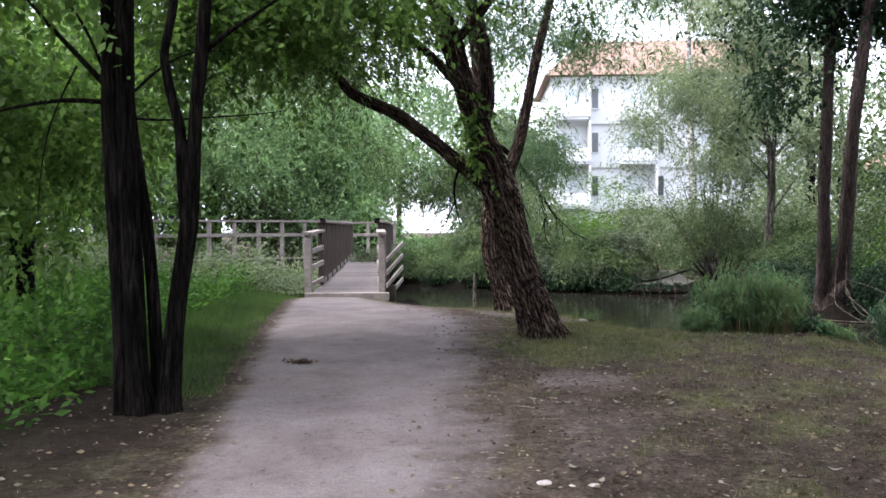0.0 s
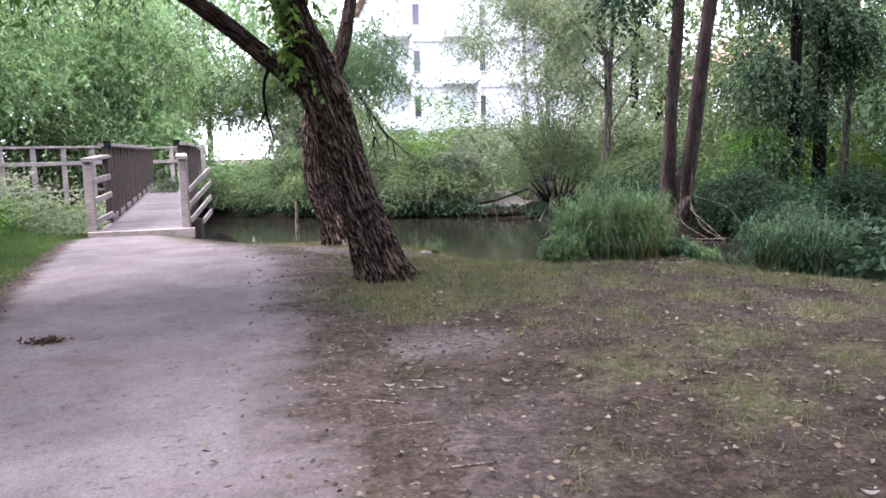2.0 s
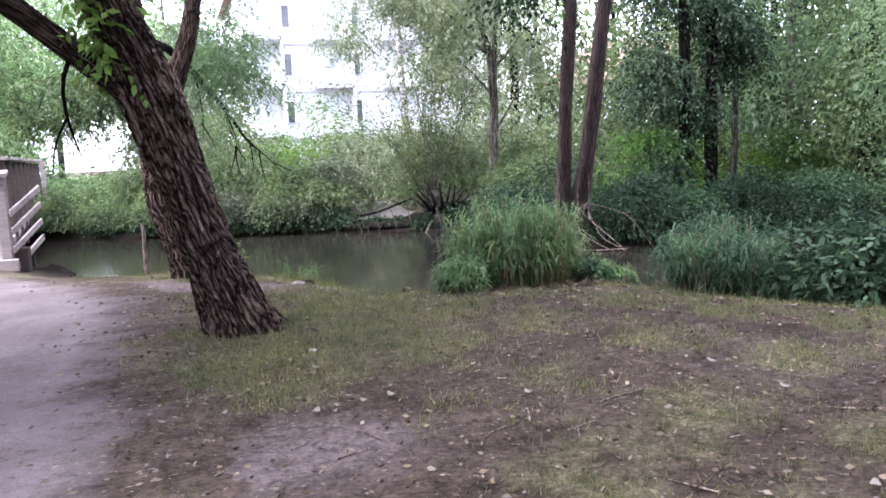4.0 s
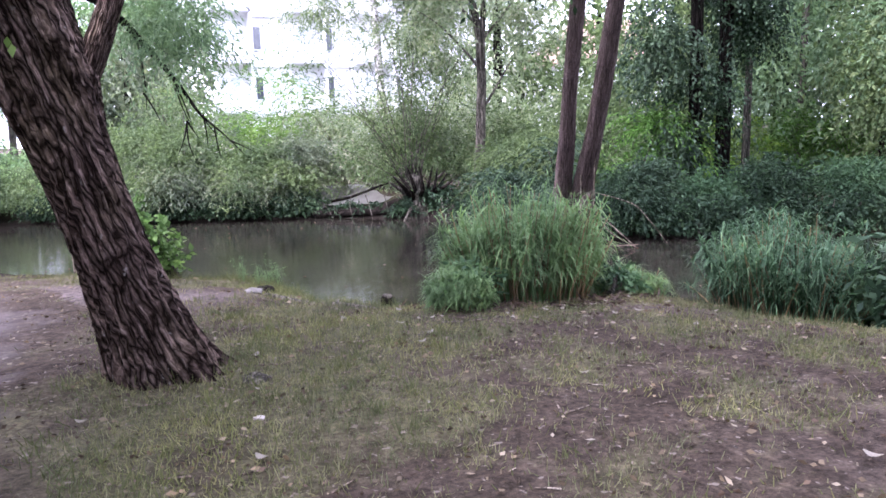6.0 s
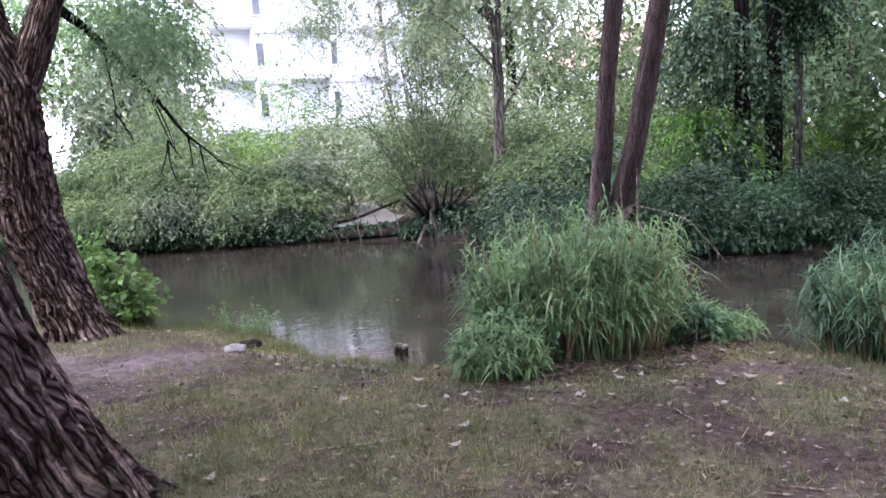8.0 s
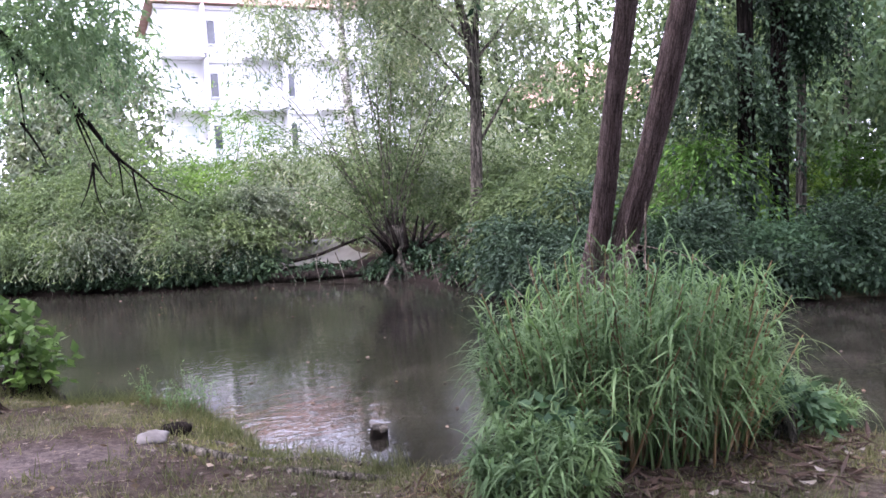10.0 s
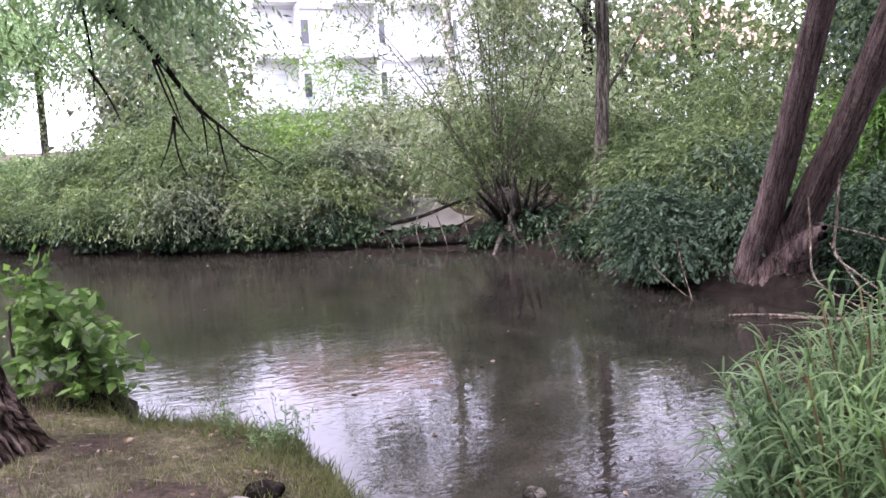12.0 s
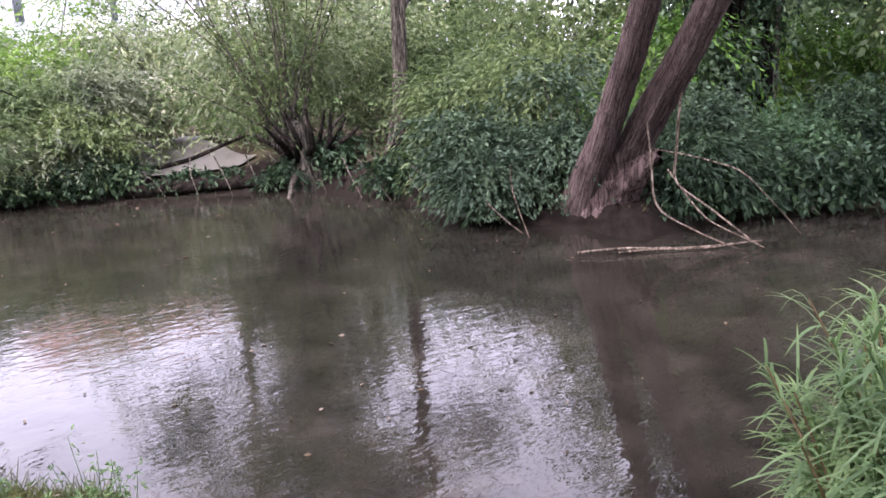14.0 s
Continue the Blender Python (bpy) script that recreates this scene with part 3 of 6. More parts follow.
for pts, rad in (([(0.92, 10.95, 1.75), (0.28, 10.9, 2.29), (-0.26, 10.85, 2.68), (-0.74, 10.8, 2.92), (-1.0, 10.8, 3.2), (-1.5, 10.75, 3.5), (-2.4, 10.6, 4.1)],
                  [0.1, 0.085, 0.075, 0.062, 0.055, 0.045, 0.02]),
                 ([(0.75, 10.95, 2.4), (0.85, 11.05, 2.9), (0.8, 11.1, 3.5), (0.62, 11.2, 4.3), (0.6, 11.3, 6)], [0.1, 0.09, 0.08, 0.06, 0.03]),
                 ([(0.6, 10.95, 2.9), (0.2, 10.5, 3.3), (-0.4, 9.9, 3.6), (-1.2, 9.2, 3.8)], [0.06, 0.05, 0.04, 0.015]),
                 ([(0.43, 10.95, 3.5), (0.9, 10.2, 3.9), (1.6, 9.5, 4.1), (2.4, 9.0, 4.0)], [0.06, 0.05, 0.035, 0.012])):
    V, F, _ = tube(pts, rad, 18, 0.07, 0.08, 7, 0, 2.0, 0.015)
    grain(part("limb", V, F, BARK_WILLOW, w1), pts, 18)
blobs = [(-1.5, 12.5, 3.9, 1.5, 1.2, 0.8), (-1.4, 10.4, 4.3, 1.6, 1.5, 0.9), (0.2, 10.6, 5.0, 1.6, 1.6, 1.1), (1.8, 9.8, 4.5, 1.4, 1.5, 0.8), (-2.8, 9.8, 4.1, 1.2, 1.5, 1.1), (0.5, 11.5, 6.5, 2.2, 2, 1.4)]
A = blob_points(blobs, 4300, 0.5, -0.3, 1.9, 4.0)
V, F = sprays(A, 16, 0.75, 0.1, 0.024, 0.9)
# unseen high canopy, added to the crown to shade the lawn
V2, F2 = sprays(blob_points([(0.8, 6.3, 8.4, 3.0, 2.4, 1.2), (0.5, 4.5, 8.5, 3.0, 3.0, 1.2), (3.5, 5.5, 8.5, 2.6, 3.0, 1.1), (-1.5, 2.5, 8.8, 2.6, 3.0, 1.1)], 4600, 0.6, -0.3, 1.1, 2.0), 12, 0.9, 0.17, 0.06, 0.9)
V, F = np.vstack([V, V2]), np.vstack([F, F2 + len(V)])
part("crown", V, F, LEAF_WILLOW, w1, kind="stuff", smooth=False)
# sprouts of leaves on the trunk's fork
A = blob_points([(0.68, 10.8, 2.55, 0.16, 0.12, 0.4), (0.72, 10.85, 2.1, 0.1, 0.1, 0.2)], 60, 0.5, -1, 3, 1)
V, F = sprays(A, 9, 0.2, 0.09, 0.045, 0.8)
part("regrowth", V, F, LEAF_LIME, w1, kind="stuff", smooth=False)
# thin hanging twig below the limb
V, F = joined([tube([(0.55, 10.9, 2.1), (0.42, 10.9, 1.9), (0.45, 10.9, 1.6), (0.52, 10.9, 1.35)], [0.02, 0.016, 0.011, 0.004], 6),
               tube([(0.45, 10.9, 1.62), (0.36, 10.88, 1.45), (0.33, 10.9, 1.25)], [0.01, 0.007, 0.003], 5)])
part("dead_twig", V, F, BARK_DARK, w1)

w2 = thing("willow_tree", (1.2, 14.75, gz(1.2, 14.75)), "forked willow with furrowed grey-brown bark at the water's edge", "tree", "willows on the bank")
W2 = [(x_ - 0.12, y_ - 0.25, z_) for x_, y_, z_ in [(1.42, 15.0, -0.25), (1.27, 15.0, 0.4), (1.15, 15, 0.85), (1.12, 15, 1.38), (1.14, 15, 1.9), (1.05, 15, 2.3), (0.97, 15, 2.7),
                (0.9, 15, 3.5), (0.75, 15, 5), (0.6, 15, 7.5)]]
V, F, _ = tube(W2, [0.215, 0.2, 0.192, 0.19, 0.18, 0.14, 0.125, 0.11, 0.08, 0.03], 100, 0.03, 0.19, 23, 0.45, 3.0)
grain(part("trunk", V, F, BARK_WILLOW, w2), W2, 100)
for pts, rad in (([(1.02, 14.75, 1.75), (1.18, 14.72, 2.1), (1.33, 14.7, 2.45), (1.44, 14.7, 2.75), (1.56, 14.7, 3.4), (1.72, 14.7, 4.26), (1.98, 14.7, 5.2), (2.38, 14.75, 7.5)],
                  [0.115, 0.12, 0.105, 0.097, 0.088, 0.075, 0.06, 0.02]),
                 ([(0.88, 14.8, 2.7), (1.2, 16.2, 2.85), (1.7, 17.8, 2.53), (2.12, 18.7, 2.1), (2.42, 18.9, 1.62), (2.72, 18.9, 1.34), (3.05, 18.9, 1.0)],
                  [0.06, 0.05, 0.04, 0.03, 0.018, 0.01, 0.004])):
    V, F, _ = tube(pts, rad, 24, 0.06, 0.1, 9, 0, 5.0, 0.01)
    grain(part("limb", V, F, BARK_WILLOW if rad[0] > 0.1 else BARK_DARK, w2), pts, 24)
tw = []
for a, e in (((2.08, 18.7, 2.08), (2.26, 18.7, 1.45)), ((2.06, 18.7, 2.08), (2.24, 18.7, 1.5)), ((2.2, 18.7, 1.55), (2.35, 18.7, 1.3)), ((2.2, 18.7, 1.55), (2.05, 18.6, 1.05)), ((2.3, 18.8, 1.8), (2.6, 18.8, 1.35)),
             ((2.45, 18.9, 1.65), (2.5, 18.8, 1.15)), ((1.6, 17.6, 2.55), (1.62, 17.6, 1.7)), ((2.6, 18.9, 1.45), (2.65, 18.85, 1.0)), ((1.62, 17.6, 1.9), (1.8, 17.6, 1.5)),
             ((2.2, 18.7, 1.5), (2.3, 18.6, 0.95)), ((2.8, 18.9, 1.25), (3.2, 18.9, 1.05))):
    pts = bent(a, e, -0.08)
    tw.append(tube(pts, np.linspace(0.014, 0.004, 5), 5, 0.1, seed=a[0] * 9, wander=0.02))
V, F = joined(tw)
part("dead_twig", V, F, BARK_DARK, w2, "bare dark drooping twigs", "stuff")
A = blob_points([(1.9, 17.2, 2.9, 0.9, 1.0, 0.8), (2.3, 18.2, 2.6, 0.55, 0.7, 0.8), (2.2, 15.8, 4.6, 1.3, 1.2, 0.8), (1.0, 15.6, 6.2, 2.2, 2.0, 1.4), (0.2, 17.2, 2.4, 0.8, 0.7, 0.5), (0.6, 17.5, 5.0, 1.6, 1.6, 1.2), (3.0, 16.6, 5.6, 1.3, 1.5, 0.8)],
                3300, 0.5, -0.15, 2.4, 9.0)
V, F = sprays(A, 14, 0.5, 0.095, 0.022, 0.8)
part("crown", V, F, LEAF_HAZEL, w2, kind="stuff", smooth=False)
V, F = sprays(blob_points([(-0.25, 17.0, 2.3, 0.75, 0.7, 0.5), (0.35, 17.3, 2.5, 0.7, 0.7, 0.5), (-0.9, 16.8, 2.9, 0.6, 0.6, 0.5)], 620, 0.5, -0.2, 2.6, 3.0), 14, 0.45, 0.09, 0.024, 0.7)
part("low_bough", V, F, LEAF_WILLOW, w2, kind="stuff", smooth=False)

# slender dark-stemmed tree beside the path
lt = thing("tree", (-1.7, 7.0, gz(-1.7, 7.0)), "slender multi-stemmed tree with dark bark beside the gravel path", "tree")
for pts, rad, sd in (([(-1.78, 6.98, -0.1), (-1.79, 6.98, 0.3), (-1.81, 6.98, 0.9), (-1.85, 7, 1.5), (-1.88, 7, 2.1), (-1.88, 7, 2.9), (-1.85, 7, 6)], [0.085, 0.078, 0.075, 0.07, 0.068, 0.064, 0.04], 1.0),
                     ([(-1.66, 6.94, -0.1), (-1.69, 6.94, 0.3), (-1.71, 6.95, 0.9), (-1.74, 6.96, 1.5), (-1.76, 6.97, 2.1), (-1.76, 6.97, 2.9), (-1.72, 7, 6)], [0.085, 0.075, 0.07, 0.064, 0.062, 0.062, 0.035], 2.0),
                     ([(-1.58, 7.08, -0.1), (-1.6, 7.08, 0.3), (-1.63, 7.08, 0.9), (-1.68, 7.1, 1.4), (-1.76, 7.12, 1.9), (-1.85, 7.15, 2.6)], [0.05, 0.046, 0.043, 0.04, 0.036, 0.03], 3.0),
                     ([(-1.49, 7.0, -0.1), (-1.48, 7.0, 0.11), (-1.44, 7, 0.6), (-1.39, 7, 0.95), (-1.33, 7, 1.3), (-1.3, 7, 1.65), (-1.27, 7, 2.12), (-1.22, 7, 2.56), (-1.19, 7, 2.95), (-1.05, 7, 5)],
                      [0.085, 0.075, 0.062, 0.06, 0.064, 0.058, 0.046, 0.046, 0.043, 0.025], 4.0),
                     ([(-1.34, 7.0, 1.3), (-1.37, 7, 1.64), (-1.38, 7, 2.02), (-1.45, 7, 2.26), (-1.5, 7, 2.52), (-1.41, 7, 2.92), (-1.45, 7, 5)], [0.045, 0.04, 0.037, 0.034, 0.032, 0.03, 0.02], 5.0)):
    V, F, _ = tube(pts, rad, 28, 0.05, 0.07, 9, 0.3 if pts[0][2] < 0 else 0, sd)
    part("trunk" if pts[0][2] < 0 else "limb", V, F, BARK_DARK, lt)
for a, e, r in (((-1.9, 7, 2.3), (-2.55, 7, 3.02), 0.024), ((-1.9, 7, 2.35), (-2.35, 6.9, 3.1), 0.014), ((-1.9, 7, 2.2), (-2.85, 7, 2.12), 0.02),
                ((-1.2, 7, 2.55), (-0.6, 7, 2.98), 0.022), ((-1.75, 7.1, 2.3), (-1.2, 7.6, 2.7), 0.012), ((-1.75, 7.1, 2.1), (-0.9, 8, 2.3), 0.01),
                ((-2.1, 6.95, 2.45), (-2.3, 6.8, 1.4), 0.008), ((-1.9, 7, 3.2), (-3.2, 7.5, 3.6), 0.025), ((-1.2, 7, 3.0), (0.3, 7.6, 3.7), 0.025)):
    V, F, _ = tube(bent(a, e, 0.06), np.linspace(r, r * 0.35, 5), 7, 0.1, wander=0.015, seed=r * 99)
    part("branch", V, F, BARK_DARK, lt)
# first heap is unseen: high leaves added to shade path and herbs
A = np.vstack([blob_points([(-2.0, 5.0, 5.8, 2.4, 2.6, 1.0), (-4.5, 6.5, 5.5, 2.2, 2.6, 1.2), (-1.0, 2.0, 6.0, 2.2, 2.2, 0.9)], 1300, 0.6, -0.3, 1.4, 3.0),
               blob_points([(-3.2, 8.6, 2.9, 1.5, 1.4, 1.0), (-1.6, 9.2, 3.5, 1.4, 1.4, 0.75), (-0.2, 8.8, 3.9, 1.1, 1.3, 0.6), (-4.5, 9.5, 2.3, 1.5, 1.5, 1.3)], 2400, 0.5, -0.2, 2.0, 2.0),
               blob_points([(-3.4, 7.6, 2.2, 0.8, 0.7, 0.9), (-2.4, 6.5, 3.2, 0.8, 0.7, 0.3)], 350, 0.5, -0.2, 2.6, 5.0)])
V, F = sprays(A, 15, 0.55, 0.085, 0.05, 0.6)
part("crown", V, F, LEAF_LIME, lt, kind="stuff", smooth=False)

# ---- trees across the water ----
tw = thing("twin_tree", (7.65, 17.1, gz(8.05, 17.3)), "twin-trunked tree leaning over the water from the far bank", "tree")
TL = [(8.05, 17.5, -1.0), (7.95, 17.2, -0.5), (7.86, 16.95, 0.0), (7.72, 16.6, 0.5), (7.55, 16.2, 1.1), (7.36, 15.8, 1.75), (7.2, 15.4, 2.4), (7.05, 15.0, 3.1), (6.95, 14.7, 4.0),
                (6.9, 14.5, 5.2), (6.9, 14.4, 7.5)]
V, F, _ = tube(TL, [0.23, 0.22, 0.165, 0.125, 0.11, 0.102, 0.097, 0.09, 0.083, 0.07, 0.04], 40, 0.05, 0.08, 15, 0.25, 1.3)
V[:, 0] -= 0.42
grain(part("trunk", V, F, BARK_STEM, tw), TL, 40)
TR = [(8.35, 17.5, -1.0), (8.25, 17.2, -0.5), (8.12, 16.85, -0.05), (7.95, 16.4, 0.5), (7.76, 15.85, 1.1), (7.55, 15.3, 1.75), (7.35, 14.8, 2.4), (7.2, 14.35, 3.1), (7.15, 14.0, 4.0),
                (7.2, 13.8, 5.2), (7.3, 13.7, 7.5)]
V, F, _ = tube(TR, [0.25, 0.24, 0.18, 0.14, 0.124, 0.114, 0.106, 0.098, 0.088, 0.07, 0.04], 40, 0.05, 0.08, 15, 0.25, 2.7)
V[:, 0] -= 0.42
grain(part("trunk", V, F, BARK_STEM, tw), TR, 40)
V, F, _ = tube([(8.1, 17.0, -0.45), (8.02, 16.75, 0.05), (7.9, 16.55, 0.35)], [0.27, 0.2, 0.08], 32, 0.04, 0.12, 11, 0.3, 0.5)
V[:, 0] -= 0.42
part("crotch", V, F, BARK_TWIN, tw)
A = blob_points([(6.6, 14.4, 5.3, 1.5, 1.3, 1.1), (8.0, 14.4, 4.6, 1.0, 1.0, 1.0), (5.6, 14.9, 4.9, 1.0, 1.0, 0.9), (7.0, 14.2, 7, 2, 2, 1.3), (6.2, 15.6, 3.9, 0.7, 0.8, 0.6)], 2600, 0.5, -0.1, 2.2, 3.0)
V, F = sprays(A, 14, 0.5, 0.1, 0.05, 0.7)
part("crown", V, F, LEAF_DARK, tw, kind="stuff", smooth=False)
for k_, (ex_, ey_) in enumerate(((7.42, 16.72), (7.7, 16.62), (8.0, 16.75))):
    V, F, _ = tube([(7.66, 17.0, -0.05), (7.66 + (ex_ - 7.66) * 0.7, 17.0 + (ey_ - 17.0) * 0.7, -0.22), (ex_, ey_, -0.5)], [0.13, 0.12, 0.07], 14, 0.05, 0.2, 7, seed=k_)
    part("root", V, F, BARK_TWIN, tw)
V, F, _ = tube([(7.9, 16.75, -0.45), (7.88, 16.6, -0.25), (7.84, 16.55, -0.1)], [0.07, 0.06, 0.01], 10, 0.04, 0.3, 5)
part("splintered_wood", V, F, DEADWOOD, tw, "pale splintered wood at its foot")
V, F, _ = tube([(7.6, 16.68, 0.02), (7.58, 16.44, 0.2), (7.58, 16.31, 0.29), (7.58, 16.25, 0.32)], [0.2, 0.13, 0.075, 0.03], 22, 0.03, 0.3, 9, 0, 4.4)
part("burl", V, F, BARK_TWIN, tw, "knobbly scarred wood in the fork")
V, F, _ = tube([(7.56, 16.3, 0.24), (7.56, 16.22, 0.25)], [0.045, 0.03], 14, 0.02, 0.2, 5, 0, 1.0)
part("hollow", V, F, WETWOOD, tw, "dark knot hole in the fork")
for k_ in range(5):
    x_ = 7.5 + 0.09 * k_
    V, F, _ = tube([(x_, 16.62, -0.05 + 0.03 * (k_ % 2)), (x_ + 0.01, 16.56, -0.2), (x_ - 0.02, 16.5, -0.4)], [0.012, 0.035, 0.02], 8, 0.03, 0.3, 5, 0, k_ * 1.1)
    part("splintered_wood", V, F, DEADWOOD if k_ % 2 else BARK_TWIN, tw, "pale torn wood at its foot")
# pale dead branches fallen from the twin tree into the water
for a, c_, e, r in (((7.75, 15.9, 0.95), (7.75, 16.0, 0.1), (8.1, 15.35, -0.36), 0.022), ((7.7, 16.2, 0.6), (7.6, 16.0, -0.1), (7.9, 15.45, -0.36), 0.018),
                    ((7.85, 16.1, 0.2), (7.8, 15.7, -0.15), (8.0, 15.3, -0.37), 0.015), ((7.9, 16.3, 0.35), (8.3, 15.7, 0.2), (8.5, 15.3, -0.36), 0.013),
                    ((6.9, 16.2, -0.35), (7.5, 15.8, -0.34), (8.1, 15.4, -0.35), 0.02), ((6.8, 16.0, -0.36), (7.3, 15.6, -0.33), (7.8, 15.5, -0.37), 0.014),
                    ((6.65, 17.1, 0.25), (6.75, 17.2, 0.0), (6.7, 16.95, -0.37), 0.014), ((6.45, 17.2, -0.05), (6.6, 17.1, -0.25), (6.72, 17.0, -0.37), 0.012)):
    fb = thing("fallen_branch", c_, "thin pale bare fallen branch at the water's edge", "branch", "fallen branches at the twin tree")
    V, F, _ = tube([a, c_, e], [r * 0.55, r * 0.48, r * 0.3], 7, 0.07, seed=r * 300, wander=0.02)
    V[:, 0] -= 0.35 if a[0] > 6.8 else 0.0
    part("wood", V, F, DEADWOOD, fb)

# ivy-hung dark trees
for x, y, lean, r, h in ((10.42, 17.5, 0.0, 0.13, 8), (11.0, 17.5, 0.02, 0.135, 8), (11.88, 17.9, 0.03, 0.075, 8), (14.6, 19.3, 0.03, 0.09, 8)):
    g = gz(x, y)
    pts = [(x, y, g - 0.1), (x + lean * 2 * 0.5, y, 1.5), (x + lean * 3, y, 4), (x + lean * 4, y, h)]
    b_ = [(x + lean * 2 + (0.55 if i % 2 else -0.6), y + 0.1, 2.4 + i * 1.1, 0.6, 0.6, 1.1) for i in range(4)] + [(x - 0.45, y - 0.1, 1.2, 0.4, 0.4, 1.0)]
    if r < 0.1:
        b_ = [(x + 0.6, y, 5.5, 1.2, 1, 1.6)]
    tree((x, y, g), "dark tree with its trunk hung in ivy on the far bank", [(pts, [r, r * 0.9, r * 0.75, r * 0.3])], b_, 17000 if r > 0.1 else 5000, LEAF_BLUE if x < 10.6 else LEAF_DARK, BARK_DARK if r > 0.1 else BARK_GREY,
         0.09, 0.042, 13, 0.5, 1.1, 0.05, 2.6, group="ivy-hung trees")

# feathery young tree and birch behind the far bank
g = gz(7.55, 20.2)
tree((7.5, 20.2, g), "slender young tree with thin feathery pale foliage", [([(7.45, 20.2, g - 0.1), (7.58, 20.2, 0.8), (7.7, 20.3, 2.3), (7.65, 20.3, 3.2), (7.4, 20.3, 4.2), (7.1, 20.3, 6)],
                                                                           [0.12, 0.1, 0.085, 0.075, 0.06, 0.02]),
                                                                          ([(7.7, 20.3, 2.5), (7.75, 20.3, 3.4), (7.85, 20.3, 4.5), (8, 20.3, 6)], [0.06, 0.05, 0.04, 0.015])],
     [(6.5, 20.4, 3.6, 1.1, 0.9, 0.9), (7.6, 20.3, 4.9, 1.4, 1.1, 1.2), (5.8, 20.8, 4.6, 1.0, 1, 0.9), (8.5, 20.3, 3.4, 0.7, 0.8, 0.8), (6.9, 20.5, 6.6, 1.3, 1.2, 1.5), (8.2, 20.3, 6.2, 1.2, 1.1, 1.2)], 40000, LEAF_BIRCH, BARK_GREY, 0.085, 0.024, 12, 0.5, 0.6, -0.25, 2.6,
     limbs=[((7.7, 20.3, 2.4), (6.4, 20.3, 3.5)), ((7.68, 20.3, 2.9), (8.7, 20.3, 4.0)), ((7.6, 20.3, 1.5), (8.3, 20.2, 2.6)), ((7.65, 20.3, 3.2), (6.2, 20.5, 4.6))], limb_r=(0.03, 0.008))
g = gz(7.35, 25.7)
tree((7.4, 25.7, g), "birch with a white trunk and loose grey-green crown", [([(7.5, 25.7, g - 0.1), (7.4, 25.7, 1.5), (7.3, 25.7, 3.5), (7.2, 25.7, 6), (7.2, 25.7, 9)], [0.13, 0.11, 0.1, 0.08, 0.03])],
     [(7.4, 25.5, 6.0, 2.0, 1.5, 1.6), (6.2, 25.4, 4.6, 1.3, 1.1, 1.0), (8.6, 25.4, 4.8, 1.5, 1.2, 1.1), (9.6, 25.2, 6.6, 1.6, 1.3, 1.2), (7.4, 25.5, 8.5, 2, 1.6, 1.4), (8.6, 25.4, 3.4, 1.2, 1, 0.9), (8.2, 25.3, 4.2, 1.0, 0.9, 0.8)], 52000, LEAF_BIRCH, BARK_BIRCH, 0.1, 0.035, 12, 0.6, 0.9,
     -0.25, 1.8, limbs=[((7.3, 25.7, 3.5), (6, 25.5, 5)), ((7.3, 25.7, 3.9), (8.8, 25.5, 5.2)), ((7.25, 25.7, 5), (9.4, 25.4, 7))], limb_r=(0.03, 0.008), rough=0.02)

# shrubs overhanging the far bank
far = [(-1.2, 26.4, 0.8, 0.55, LEAF_WILLOW), (-2.4, 27.0, 0.7, 0.5, LEAF_GREY), (0.2, 25.7, 1.1, 1.0, LEAF_WILLOW), (1.5, 24.9, 1.25, 1.25, LEAF_WILLOW), (2.7, 24.0, 1.2, 1.35, LEAF_GREY), (3.8, 23.5, 1.15, 1.25, LEAF_WILLOW), (2.2, 24.3, 1.0, 1.6, LEAF_WILLOW),
       (4.6, 23.3, 0.65, 0.95, LEAF_GREY), (8.7, 16.75, 0.5, 0.5, LEAF_DARK), (7.75, 19.4, 0.6, 0.75, LEAF_WILLOW), (7.35, 18.6, 0.5, 0.62, LEAF_BLUE), (7.1, 17.9, 0.36, 0.5, LEAF_BLUE), (7.9, 18.1, 0.45, 0.75, LEAF_BLUE)]
for x, y, r, h, lm in far:
    y += rng.uniform(-0.3, 0.15)
    h *= rng.uniform(0.85, 1.2)
    g = max(gz(x, y), -0.3)
    shrub((x, y, g), "grey-green willow shrub drooping over the dark bank" if lm is not LEAF_BLUE else "dark blue-green leafy shrub at the far waterline",
          [(x, y, g + h * 0.55, r, r * 0.8, h * 0.62), (x - r * 0.5, y - r * 0.72, g + h * 0.28, r * 0.6, r * 0.5, h * 0.38), (x + r * 0.5, y - r * 0.68, g + h * 0.3, r * 0.6, r * 0.5, h * 0.4),
           (x + r * 0.2, y + 0.2, g + h * 0.95, r * 0.55, r * 0.5, h * 0.3)],
          16000 if lm is not LEAF_BLUE else 11000, lm, 0.085 if lm is not LEAF_BLUE else 0.065, 0.023 if lm is not LEAF_BLUE else 0.028, 15, rng.uniform(0.5, 0.85), rng.uniform(0.35, 0.9), 0.22 if lm is not LEAF_BLUE else 0.5, 3.3 if lm is not LEAF_BLUE else 5.0, group="far bank shrubs", floor=(-0.16 if y > 21 else -0.34) + 0.14 * rng.random(), fill=0.25, spread=0.55)
